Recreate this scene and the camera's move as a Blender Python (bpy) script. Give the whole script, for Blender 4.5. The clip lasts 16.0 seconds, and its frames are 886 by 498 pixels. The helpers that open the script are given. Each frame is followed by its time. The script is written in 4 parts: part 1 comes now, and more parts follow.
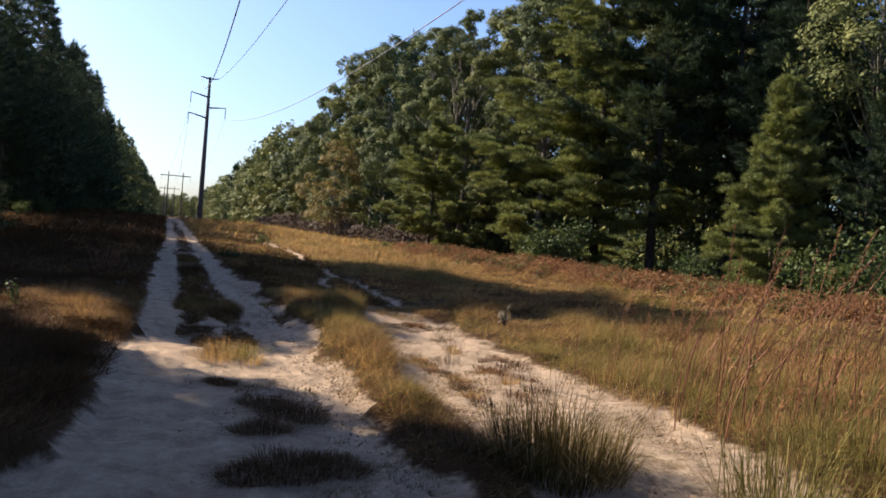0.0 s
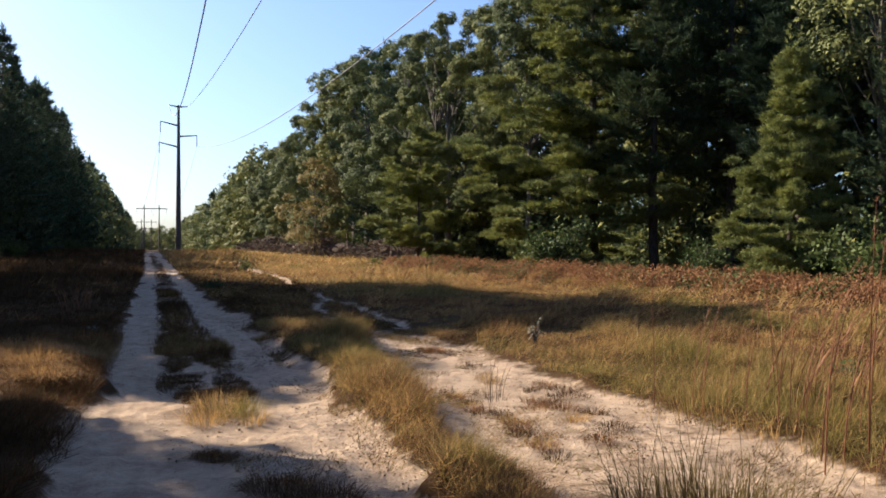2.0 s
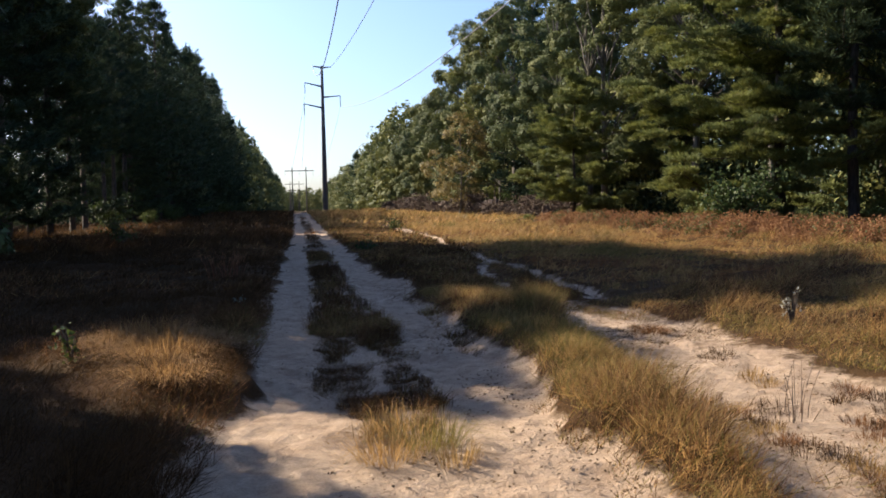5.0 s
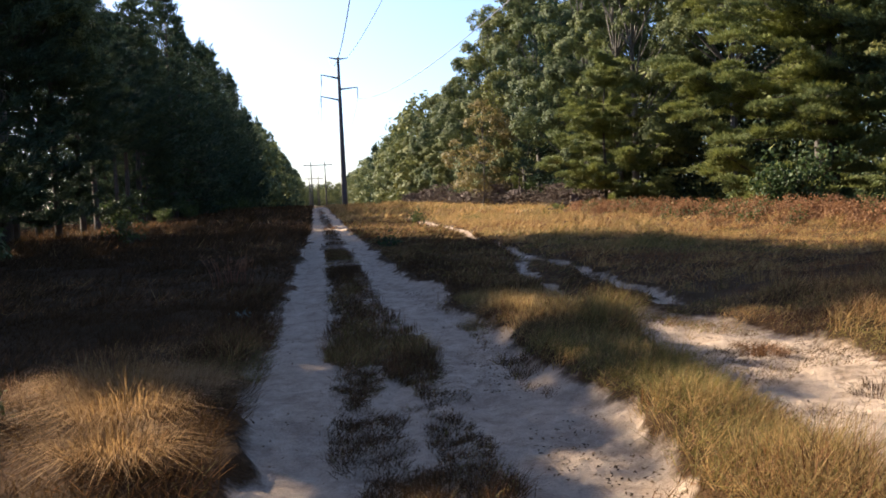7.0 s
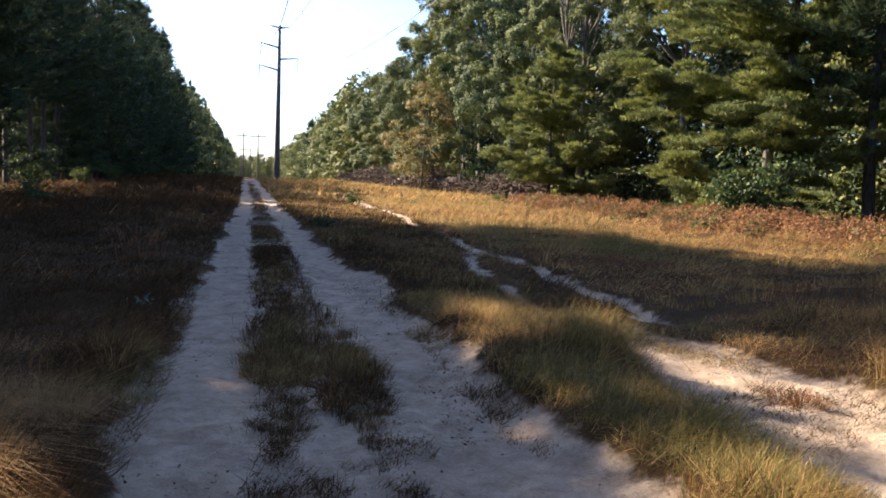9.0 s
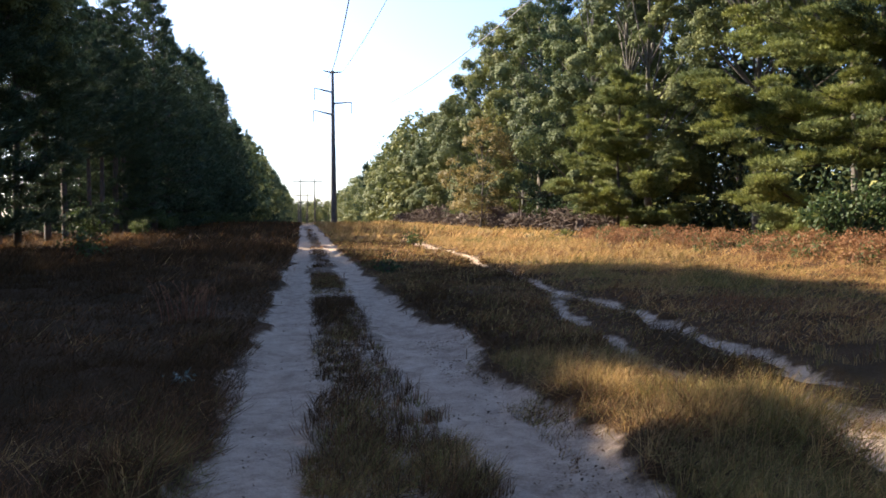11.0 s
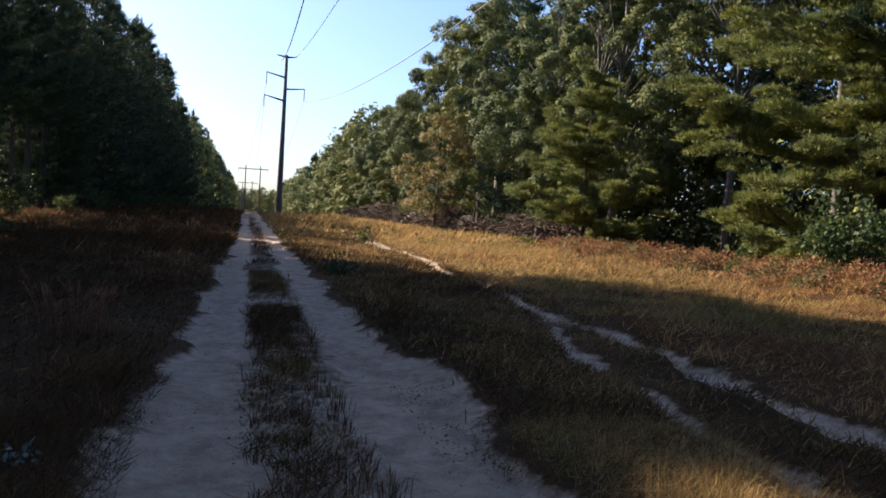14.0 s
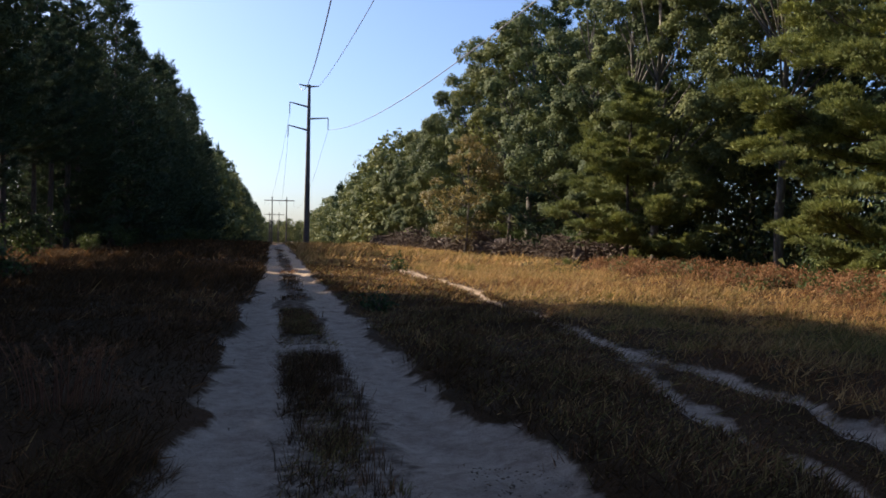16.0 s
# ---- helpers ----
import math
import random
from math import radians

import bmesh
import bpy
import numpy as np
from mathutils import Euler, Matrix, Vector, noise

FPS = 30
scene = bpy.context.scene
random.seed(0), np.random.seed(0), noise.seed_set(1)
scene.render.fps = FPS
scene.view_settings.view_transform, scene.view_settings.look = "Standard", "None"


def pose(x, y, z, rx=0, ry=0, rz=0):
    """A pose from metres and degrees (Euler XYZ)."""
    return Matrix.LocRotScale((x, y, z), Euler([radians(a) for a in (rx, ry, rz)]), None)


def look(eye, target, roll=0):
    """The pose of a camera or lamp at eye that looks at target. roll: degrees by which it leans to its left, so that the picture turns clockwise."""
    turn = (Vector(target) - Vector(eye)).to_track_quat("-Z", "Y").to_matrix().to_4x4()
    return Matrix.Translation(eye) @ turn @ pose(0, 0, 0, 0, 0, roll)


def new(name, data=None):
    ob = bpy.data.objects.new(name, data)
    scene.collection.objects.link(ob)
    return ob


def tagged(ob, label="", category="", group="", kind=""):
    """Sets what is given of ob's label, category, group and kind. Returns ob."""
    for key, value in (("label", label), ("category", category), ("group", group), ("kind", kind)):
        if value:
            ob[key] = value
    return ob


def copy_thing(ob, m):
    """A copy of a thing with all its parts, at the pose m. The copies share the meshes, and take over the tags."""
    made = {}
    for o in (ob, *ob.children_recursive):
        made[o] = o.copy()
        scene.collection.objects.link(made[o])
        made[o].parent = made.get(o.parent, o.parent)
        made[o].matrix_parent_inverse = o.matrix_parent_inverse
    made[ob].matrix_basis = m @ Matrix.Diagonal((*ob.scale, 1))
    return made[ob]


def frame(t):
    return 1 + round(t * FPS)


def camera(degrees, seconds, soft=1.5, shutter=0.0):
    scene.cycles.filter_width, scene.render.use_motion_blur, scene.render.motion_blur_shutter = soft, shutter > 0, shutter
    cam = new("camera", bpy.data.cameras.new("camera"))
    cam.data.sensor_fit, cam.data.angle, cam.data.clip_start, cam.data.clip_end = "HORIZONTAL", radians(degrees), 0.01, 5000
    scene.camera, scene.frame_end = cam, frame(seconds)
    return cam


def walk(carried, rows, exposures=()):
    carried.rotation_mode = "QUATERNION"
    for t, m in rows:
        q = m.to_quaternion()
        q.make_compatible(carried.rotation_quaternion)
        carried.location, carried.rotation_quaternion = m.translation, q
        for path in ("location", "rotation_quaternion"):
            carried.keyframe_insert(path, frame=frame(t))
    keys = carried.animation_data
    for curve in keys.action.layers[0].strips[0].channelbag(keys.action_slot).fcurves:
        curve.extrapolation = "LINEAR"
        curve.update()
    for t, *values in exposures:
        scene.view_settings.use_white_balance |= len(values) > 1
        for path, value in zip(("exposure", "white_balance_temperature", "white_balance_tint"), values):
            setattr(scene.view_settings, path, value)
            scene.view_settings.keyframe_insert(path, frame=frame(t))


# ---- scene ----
cam = camera(54.0, 16.0, soft=1.7)
PATH = [
    (0, (0.003, -0.000, 1.575), (2.443, 9.696, 1.440), 4.69),
    (0.5, (-0.045, 0.422, 1.560), (2.542, 10.043, 2.417), 1.35),
    (1, (0.029, 0.998, 1.504), (2.303, 10.736, 1.465), 0.84),
    (1.5, (-0.000, 1.517, 1.513), (2.668, 11.151, 1.264), 3.37),
    (2, (0.000, 2.035, 1.541), (2.632, 11.682, 1.542), 0.08),
    (2.5, (-0.043, 2.458, 1.533), (2.699, 12.072, 1.284), 3.39),
    (3, (-0.025, 2.925, 1.527), (1.924, 12.722, 1.991), -0.51),
    (3.5, (-0.040, 3.435, 1.432), (1.308, 13.344, 1.423), 1.23),
    (4, (-0.101, 4.010, 1.458), (2.292, 13.706, 0.932), 4.04),
    (4.5, (-0.155, 4.447, 1.495), (1.114, 14.356, 1.035), 0.11),
    (7, (-0.214, 7.233, 1.509), (0.593, 17.184, 0.937), -2.51),
    (7.5, (-0.179, 7.701, 1.480), (0.910, 17.633, 1.070), 0.09),
    (8, (-0.216, 8.241, 1.461), (0.512, 18.190, 0.757), -0.73),
    (8.5, (-0.178, 8.661, 1.465), (0.418, 18.623, 0.836), 0.29),
    (9, (-0.302, 9.111, 1.485), (1.315, 18.951, 0.733), 2.05),
    (9.5, (-0.341, 9.536, 1.488), (0.439, 19.501, 1.203), 0.17),
    (12, (-0.488, 12.047, 1.461), (0.707, 21.969, 1.082), 0.08),
    (12.5, (-0.517, 12.533, 1.489), (1.166, 22.384, 1.140), 2.98),
    (13, (-0.535, 13.087, 1.498), (1.032, 22.963, 1.562), -1.82),
    (13.5, (-0.556, 13.528, 1.419), (0.920, 23.415, 1.705), 0.81),
    (14, (-0.556, 14.006, 1.476), (1.055, 23.870, 1.160), 3.48),
    (14.5, (-0.553, 14.488, 1.481), (0.886, 24.381, 1.741), 1.20),
    (15, (-0.600, 14.967, 1.502), (1.086, 24.823, 1.544), 2.88),
    (15.5, (-0.620, 15.483, 1.515), (0.540, 25.415, 1.630), 0.27),
    (16, (-0.674, 15.942, 1.495), (0.617, 25.858, 1.445), 1.20),
]
walk(cam, [(t, look(eye, target, roll)) for t, eye, target, roll in PATH],
     [(0.0, 1.45), (0.8, 1.4), (1.2, 1.4), (2.0, 1.55), (3.0, 1.5), (3.5, 1.27), (4.0, 1.45), (4.5, 1.48), (6.8, 1.9), (7.5, 1.95), (8.5, 2.15), (9.5, 2.32), (11.8, 2.2), (12.6, 2.12), (13.05, 2.05), (13.45, 1.7), (14.0, 1.62), (14.5, 1.5), (15.0, 1.48), (16.0, 1.25)])

# ---------------------------------------------------------------- light
SUN_AZ, SUN_EL = -48.0, 32.0          # degrees from +y, clockwise; degrees up
world = bpy.data.worlds.new("sky")
scene.world = world
world.use_nodes = True
wn = world.node_tree
sky = wn.nodes.new("ShaderNodeTexSky")
sky.sky_type = "NISHITA"
sky.sun_disc = False
sky.sun_elevation, sky.sun_rotation = radians(SUN_EL), radians(SUN_AZ)
sky.air_density, sky.dust_density, sky.ozone_density = 1.0, 1.7, 3.5
cool = wn.nodes.new("ShaderNodeVectorMath")
cool.operation = "MULTIPLY"
cool.inputs[1].default_value = (0.92, 1.0, 1.20)
wn.links.new(sky.outputs[0], cool.inputs[0])
wn.links.new(cool.outputs[0], wn.nodes["Background"].inputs[0])
wn.nodes["Background"].inputs[1].default_value = 0.066
sun_data = bpy.data.lights.new("sun", "SUN")
sun_data.energy, sun_data.angle, sun_data.color = 5.0, radians(0.53), (1.0, 0.84, 0.65)
sun = new("sun", sun_data)
sx = math.sin(radians(SUN_AZ)) * math.cos(radians(SUN_EL))
sy = math.cos(radians(SUN_AZ)) * math.cos(radians(SUN_EL))
sun.matrix_world = look((sx * 50, sy * 50, math.sin(radians(SUN_EL)) * 50), (0, 0, 0))

# ---------------------------------------------------------------- materials
def nodes_of(name):
    m = bpy.data.materials.new(name)
    m.use_nodes = True
    return m, m.node_tree, m.node_tree.nodes["Principled BSDF"]


def ramp_between(nt, fac, a, b, lo=0.0, hi=1.0):
    r = nt.nodes.new("ShaderNodeValToRGB")
    r.color_ramp.elements[0].position, r.color_ramp.elements[1].position = lo, hi
    r.color_ramp.elements[0].color, r.color_ramp.elements[1].color = (*a, 1), (*b, 1)
    nt.links.new(fac, r.inputs[0])
    return r.outputs[0]


def noise_of(nt, scale, detail=4.0, rough=0.6, coords="Object"):
    tc = nt.nodes.new("ShaderNodeTexCoord")
    n = nt.nodes.new("ShaderNodeTexNoise")
    n.inputs["Scale"].default_value, n.inputs["Detail"].default_value = scale, detail
    n.inputs["Roughness"].default_value = rough
    nt.links.new(tc.outputs[coords], n.inputs["Vector"])
    return n.outputs["Fac"]


def mix_rgb(nt, fac, a, b, mode="MIX"):
    m = nt.nodes.new("ShaderNodeMix")
    m.data_type, m.blend_type = "RGBA", mode
    if isinstance(fac, float):
        m.inputs["Factor"].default_value = fac
    else:
        nt.links.new(fac, m.inputs["Factor"])
    nt.links.new(a, m.inputs["A"])
    nt.links.new(b, m.inputs["B"])
    return m.outputs["Result"]


def add_bump(nt, bsdf, height, strength, distance):
    b = nt.nodes.new("ShaderNodeBump")
    b.inputs["Strength"].default_value, b.inputs["Distance"].default_value = strength, distance
    nt.links.new(height, b.inputs["Height"])
    nt.links.new(b.outputs[0], bsdf.inputs["Normal"])


def leaf_material(name, dark, light, translucent=0.35, rough=0.55, tint=None, spec=0.3, vary=1.0):
    """Foliage: colour varies leaf by leaf and plant by plant, with light coming through the blade."""
    m, nt, bsdf = nodes_of(name)
    geo = nt.nodes.new("ShaderNodeNewGeometry")
    col = ramp_between(nt, geo.outputs["Random Per Island"], dark, light)
    info = nt.nodes.new("ShaderNodeObjectInfo")
    shift = ramp_between(nt, info.outputs["Random"], (1 - 0.36 * vary, 1 - 0.24 * vary, 1 - 0.22 * vary), (1 + 0.24 * vary, 1 + 0.18 * vary, 1 - 0.06 * vary))
    col = mix_rgb(nt, 1.0, col, shift, "MULTIPLY")
    if tint:
        patch = ramp_between(nt, noise_of(nt, 0.6, 3.0), (0.72, 0.78, 0.8), tint, 0.35, 0.68)
        col = mix_rgb(nt, 1.0, col, patch, "MULTIPLY")
    nt.links.new(col, bsdf.inputs["Base Color"])
    bsdf.inputs["Roughness"].default_value = rough
    bsdf.inputs["Specular IOR Level"].default_value = spec
    tr = nt.nodes.new("ShaderNodeBsdfTranslucent")
    nt.links.new(col, tr.inputs["Color"])
    mx = nt.nodes.new("ShaderNodeMixShader")
    mx.inputs[0].default_value = translucent
    nt.links.new(bsdf.outputs[0], mx.inputs[1])
    nt.links.new(tr.outputs[0], mx.inputs[2])
    nt.links.new(mx.outputs[0], nt.nodes["Material Output"].inputs["Surface"])
    return m


def bark_material(name, dark, light, scale=6.0):
    m, nt, bsdf = nodes_of(name)
    tc = nt.nodes.new("ShaderNodeTexCoord")
    mp = nt.nodes.new("ShaderNodeMapping")
    mp.inputs["Scale"].default_value = (scale, scale, scale * 0.18)
    nt.links.new(tc.outputs["Object"], mp.inputs["Vector"])
    n = nt.nodes.new("ShaderNodeTexNoise")
    n.inputs["Scale"].default_value, n.inputs["Detail"].default_value = 3.0, 6.0
    nt.links.new(mp.outputs[0], n.inputs["Vector"])
    nt.links.new(ramp_between(nt, n.outputs["Fac"], dark, light, 0.35, 0.7), bsdf.inputs["Base Color"])
    bsdf.inputs["Roughness"].default_value = 0.9
    add_bump(nt, bsdf, n.outputs["Fac"], 0.8, 0.03)
    return m


def ground_material():
    """Pale sand where wheels keep it bare, brown thatch and soil elsewhere; the share of sand is kept on the mesh."""
    m, nt, bsdf = nodes_of("sandy_ground")
    at = nt.nodes.new("ShaderNodeAttribute")
    at.attribute_name = "sand"
    fine, mid, broad = noise_of(nt, 55.0, 6.0, 0.7), noise_of(nt, 7.0, 5.0, 0.65), noise_of(nt, 0.8, 3.0)
    edge = nt.nodes.new("ShaderNodeMath")
    edge.operation = "MULTIPLY_ADD"
    nt.links.new(mid, edge.inputs[0])
    edge.inputs[1].default_value = 0.9
    sub = nt.nodes.new("ShaderNodeMath")
    sub.operation = "ADD"
    nt.links.new(at.outputs["Fac"], sub.inputs[0])
    sub.inputs[1].default_value = -0.45
    nt.links.new(sub.outputs[0], edge.inputs[2])
    mask = ramp_between(nt, edge.outputs[0], (0, 0, 0), (1, 1, 1), 0.33, 0.70)
    sand = mix_rgb(nt, 1.0, ramp_between(nt, mid, (0.290, 0.221, 0.166), (0.475, 0.375, 0.288), 0.3, 0.7),
                   ramp_between(nt, fine, (0.72, 0.70, 0.67), (1.10, 1.09, 1.07), 0.3, 0.7), "MULTIPLY")
    sand = mix_rgb(nt, 1.0, sand, ramp_between(nt, noise_of(nt, 2.2, 5.0, 0.6), (0.80, 0.77, 0.75), (1.05, 1.05, 1.04), 0.32, 0.56), "MULTIPLY")
    litter = ramp_between(nt, fine, (0, 0, 0), (1, 1, 1), 0.63, 0.70)
    dark = nt.nodes.new("ShaderNodeRGB")
    dark.outputs[0].default_value = (0.09, 0.062, 0.042, 1)
    sand = mix_rgb(nt, litter, sand, dark.outputs[0])
    soil = mix_rgb(nt, 1.0, ramp_between(nt, fine, (0.026, 0.015, 0.008), (0.090, 0.053, 0.025), 0.3, 0.72),
                   ramp_between(nt, broad, (0.75, 0.80, 0.65), (1.2, 1.0, 0.8), 0.3, 0.7), "MULTIPLY")
    nt.links.new(mix_rgb(nt, mask, soil, sand), bsdf.inputs["Base Color"])
    bsdf.inputs["Roughness"].default_value = 0.95
    bsdf.inputs["Specular IOR Level"].default_value = 0.1
    both = nt.nodes.new("ShaderNodeMath")
    both.operation = "MULTIPLY_ADD"
    nt.links.new(fine, both.inputs[0])
    both.inputs[1].default_value = 0.35
    nt.links.new(mid, both.inputs[2])
    add_bump(nt, bsdf, both.outputs[0], 0.9, 0.085)
    return m


def plain_material(name, dark, light, rough, metal=0.0, scale=8.0):
    m, nt, bsdf = nodes_of(name)
    nt.links.new(ramp_between(nt, noise_of(nt, scale, 5.0), dark, light, 0.3, 0.7), bsdf.inputs["Base Color"])
    bsdf.inputs["Roughness"].default_value, bsdf.inputs["Metallic"].default_value = rough, metal
    return m


GROUND = ground_material()
OAK = leaf_material("oak_leaf", (0.100, 0.117, 0.058), (0.166, 0.178, 0.092), 0.18, 0.7, (1.25, 1.2, 0.9), 0.12)
PINE = leaf_material("pine_needle", (0.040, 0.062, 0.048), (0.078, 0.106, 0.078), 0.14, 0.8, (1.2, 1.15, 0.85), 0.04)
WHITE_PINE = leaf_material("white_pine_needle", (0.112, 0.134, 0.054), (0.252, 0.275, 0.112), 0.20, 0.65, (1.25, 1.2, 0.85), 0.15, 0.12)
YELLOW = leaf_material("turning_leaf", (0.150, 0.120, 0.045), (0.265, 0.205, 0.080), 0.35, 0.6, None, 0.2, 0.2)
SHRUB = leaf_material("shrub_leaf", (0.036, 0.058, 0.020), (0.098, 0.126, 0.046), 0.25, 0.6, None, 0.15)
FERN = leaf_material("rust_fern", (0.135, 0.070, 0.038), (0.29, 0.155, 0.080), 0.25, 0.8, None, 0.1, 0.2)
GOLD = leaf_material("golden_grass", (0.20, 0.115, 0.044), (0.52, 0.335, 0.145), 0.45, 0.7, (1.1, 1.05, 1.0), 0.15, 0.2)
AMBER = leaf_material("amber_grass", (0.15, 0.084, 0.033), (0.42, 0.255, 0.108), 0.45, 0.7, None, 0.12, 0.1)
GREEN = leaf_material("green_grass", (0.084, 0.071, 0.021), (0.235, 0.190, 0.060), 0.35, 0.7, None, 0.15, 0.2)
RUSTY = leaf_material("rusty_grass", (0.085, 0.038, 0.017), (0.25, 0.125, 0.055), 0.3, 0.7, None, 0.15, 0.2)
# dark brown that carries the verge's shade in its colour
DULL_SHADED = leaf_material("dull_shaded_grass", (0.031, 0.017, 0.008), (0.098, 0.055, 0.023), 0.3, 0.75, None, 0.1, 0.2)
DARK_GRASS = leaf_material("dark_bunch_grass", (0.046, 0.036, 0.013), (0.165, 0.118, 0.042), 0.25, 0.7, None, 0.12, 0.1)
TUFT = leaf_material("dead_tuft", (0.030, 0.017, 0.009), (0.125, 0.070, 0.031), 0.25, 0.75, None, 0.1, 0.15)
OLIVE = leaf_material("olive_grass", (0.075, 0.070, 0.020), (0.24, 0.20, 0.065), 0.3, 0.65, None, 0.15, 0.15)
RED_STALK = leaf_material("red_stalk", (0.12, 0.045, 0.028), (0.27, 0.12, 0.07), 0.2, 0.6, None, 0.2, 0.2)
STALK = leaf_material("dry_stalk", (0.16, 0.10, 0.04), (0.36, 0.24, 0.10), 0.2, 0.6)
SEED = leaf_material("seed_head", (0.16, 0.072, 0.045), (0.33, 0.18, 0.11), 0.4, 0.7)
PALE = leaf_material("pale_weed", (0.30, 0.29, 0.23), (0.52, 0.50, 0.42), 0.3, 0.7, None, 0.2, 0.1)
BLUISH = leaf_material("bluish_leaf", (0.09, 0.115, 0.095), (0.19, 0.225, 0.20), 0.2, 0.5, None, 0.3, 0.1)
BARK = bark_material("pine_bark", (0.030, 0.022, 0.018), (0.105, 0.082, 0.066))
PALE_BARK = bark_material("oak_bark", (0.055, 0.048, 0.042), (0.19, 0.17, 0.145), 4.0)
BRUSH = bark_material("dead_wood", (0.040, 0.027, 0.021), (0.155, 0.108, 0.080), 9.0)
STEEL = plain_material("weathered_steel", (0.085, 0.072, 0.072), (0.150, 0.128, 0.122), 0.7, 0.3, 1.5)
WOOD_POLE = plain_material("creosote_wood", (0.05, 0.04, 0.035), (0.11, 0.09, 0.075), 0.85)
WIRE = plain_material("aluminium_wire", (0.10, 0.10, 0.11), (0.16, 0.16, 0.17), 0.5, 0.5)
GLASSY = plain_material("insulator_grey", (0.20, 0.21, 0.22), (0.32, 0.33, 0.34), 0.3)


# ---------------------------------------------------------------- mesh helpers
def mesh_from(name, verts, faces, material):
    """verts: (n, 3) array; faces: list of (k, 3) or (k, 4) index arrays."""
    me = bpy.data.meshes.new(name)
    verts = np.asarray(verts, np.float32)
    counts = np.concatenate([np.full(len(f), f.shape[1], np.int32) for f in faces])
    loops = np.concatenate([f.ravel() for f in faces]).astype(np.int32)
    starts = np.concatenate([[0], np.cumsum(counts)[:-1]]).astype(np.int32)
    me.vertices.add(len(verts))
    me.vertices.foreach_set("co", verts.ravel())
    me.loops.add(len(loops))
    me.loops.foreach_set("vertex_index", loops)
    me.polygons.add(len(counts))
    me.polygons.foreach_set("loop_start", starts)
    me.polygons.foreach_set("loop_total", counts)
    me.update(calc_edges=True)
    me.materials.append(material)
    return me


def part(name, me, parent, label=""):
    ob = new(name, me)
    ob.parent = parent
    return tagged(ob, label)


def smooth(me):
    me.polygons.foreach_set("use_smooth", np.ones(len(me.polygons), bool))
    return me


def tubes(paths, sides=6):
    """paths: list of (points (n,3), radii (n)). Tapered tubes as verts and quads."""
    V, F, base = [], [], 0
    for pts, rad in paths:
        pts, rad = np.asarray(pts, float), np.asarray(rad, float)
        d = np.gradient(pts, axis=0)
        d /= np.linalg.norm(d, axis=1, keepdims=True) + 1e-9
        ref = np.where(np.abs(d[:, 2:3]) < 0.9, [[0, 0, 1.0]], [[1.0, 0, 0]])
        a = np.cross(d, ref)
        a /= np.linalg.norm(a, axis=1, keepdims=True) + 1e-9
        b = np.cross(d, a)
        ang = np.arange(sides) * 2 * np.pi / sides
        ring = pts[:, None] + rad[:, None, None] * (np.cos(ang)[None, :, None] * a[:, None] + np.sin(ang)[None, :, None] * b[:, None])
        n = len(pts)
        V.append(ring.reshape(-1, 3))
        i, j = np.meshgrid(np.arange(n - 1), np.arange(sides), indexing="ij")
        k = (j + 1) % sides
        F.append(base + np.stack([i * sides + j, i * sides + k, (i + 1) * sides + k, (i + 1) * sides + j], -1).reshape(-1, 4))
        base += n * sides
    return np.concatenate(V), [np.concatenate(F)]


def unit(v):
    return v / (np.linalg.norm(v, axis=-1, keepdims=True) + 1e-9)


def leaves(rng, centres, size, out=None, loose=0.28):
    """One folded diamond (two triangles) for each centre, lying more or less across the way out of the crown."""
    n = len(centres)
    size = size * rng.uniform(0.65, 1.35, (n, 1))
    face = unit(rng.normal(size=(n, 3)) if out is None else out + [0, 0, 0.35] + rng.normal(size=(n, 3)) * loose)
    along = unit(np.cross(face, rng.normal(size=(n, 3))) - [0, 0, 0.2])
    side = unit(np.cross(along, face))
    up = np.cross(side, along)
    v = np.stack([centres - along * size * 0.5, centres + side * size * 0.36 + up * size * 0.08,
                  centres + along * size * 0.55, centres - side * size * 0.36 + up * size * 0.08], 1).reshape(-1, 3)
    q = np.arange(n)[:, None] * 4
    return v, [np.concatenate([q + [0, 1, 2], q + [0, 2, 3]])]


def small_leaves(rng, centres, size, out, loose=0.26):
    """One triangle for each leaf of a large crown."""
    n = len(centres)
    size = size * rng.uniform(0.65, 1.35, (n, 1))
    face = unit(out + [0, 0, 0.35] + rng.normal(size=(n, 3)) * loose)
    along = unit(np.cross(face, rng.normal(size=(n, 3))) - [0, 0, 0.2])
    side = unit(np.cross(along, face)) * size * 0.40
    v = np.stack([centres - along * size * 0.5 - side * 0.6, centres - along * size * 0.2 + side, centres + along * size * 0.6], 1).reshape(-1, 3)
    return v, [np.arange(3 * n).reshape(-1, 3)]


def needles(rng, centres, ways, length, count, width):
    """A brush of thin triangles round each way, flat side mostly up."""
    n = len(centres)
    c, w = np.repeat(centres, count, 0), np.repeat(ways, count, 0)
    d = unit(w * 0.9 + rng.normal(size=(n * count, 3)) * [0.6, 0.6, 0.36] + [0, 0, 0.08])
    ln = length * rng.uniform(0.7, 1.25, (n * count, 1))
    s = unit(np.cross(d, [0, 0, 1.0] + rng.normal(size=d.shape) * 0.45)) * width
    start = c + rng.normal(size=c.shape) * length * 0.18
    v = np.stack([start - s, start + s, start + d * ln], 1).reshape(-1, 3)
    return v, [np.arange(n * count * 3).reshape(-1, 3)]


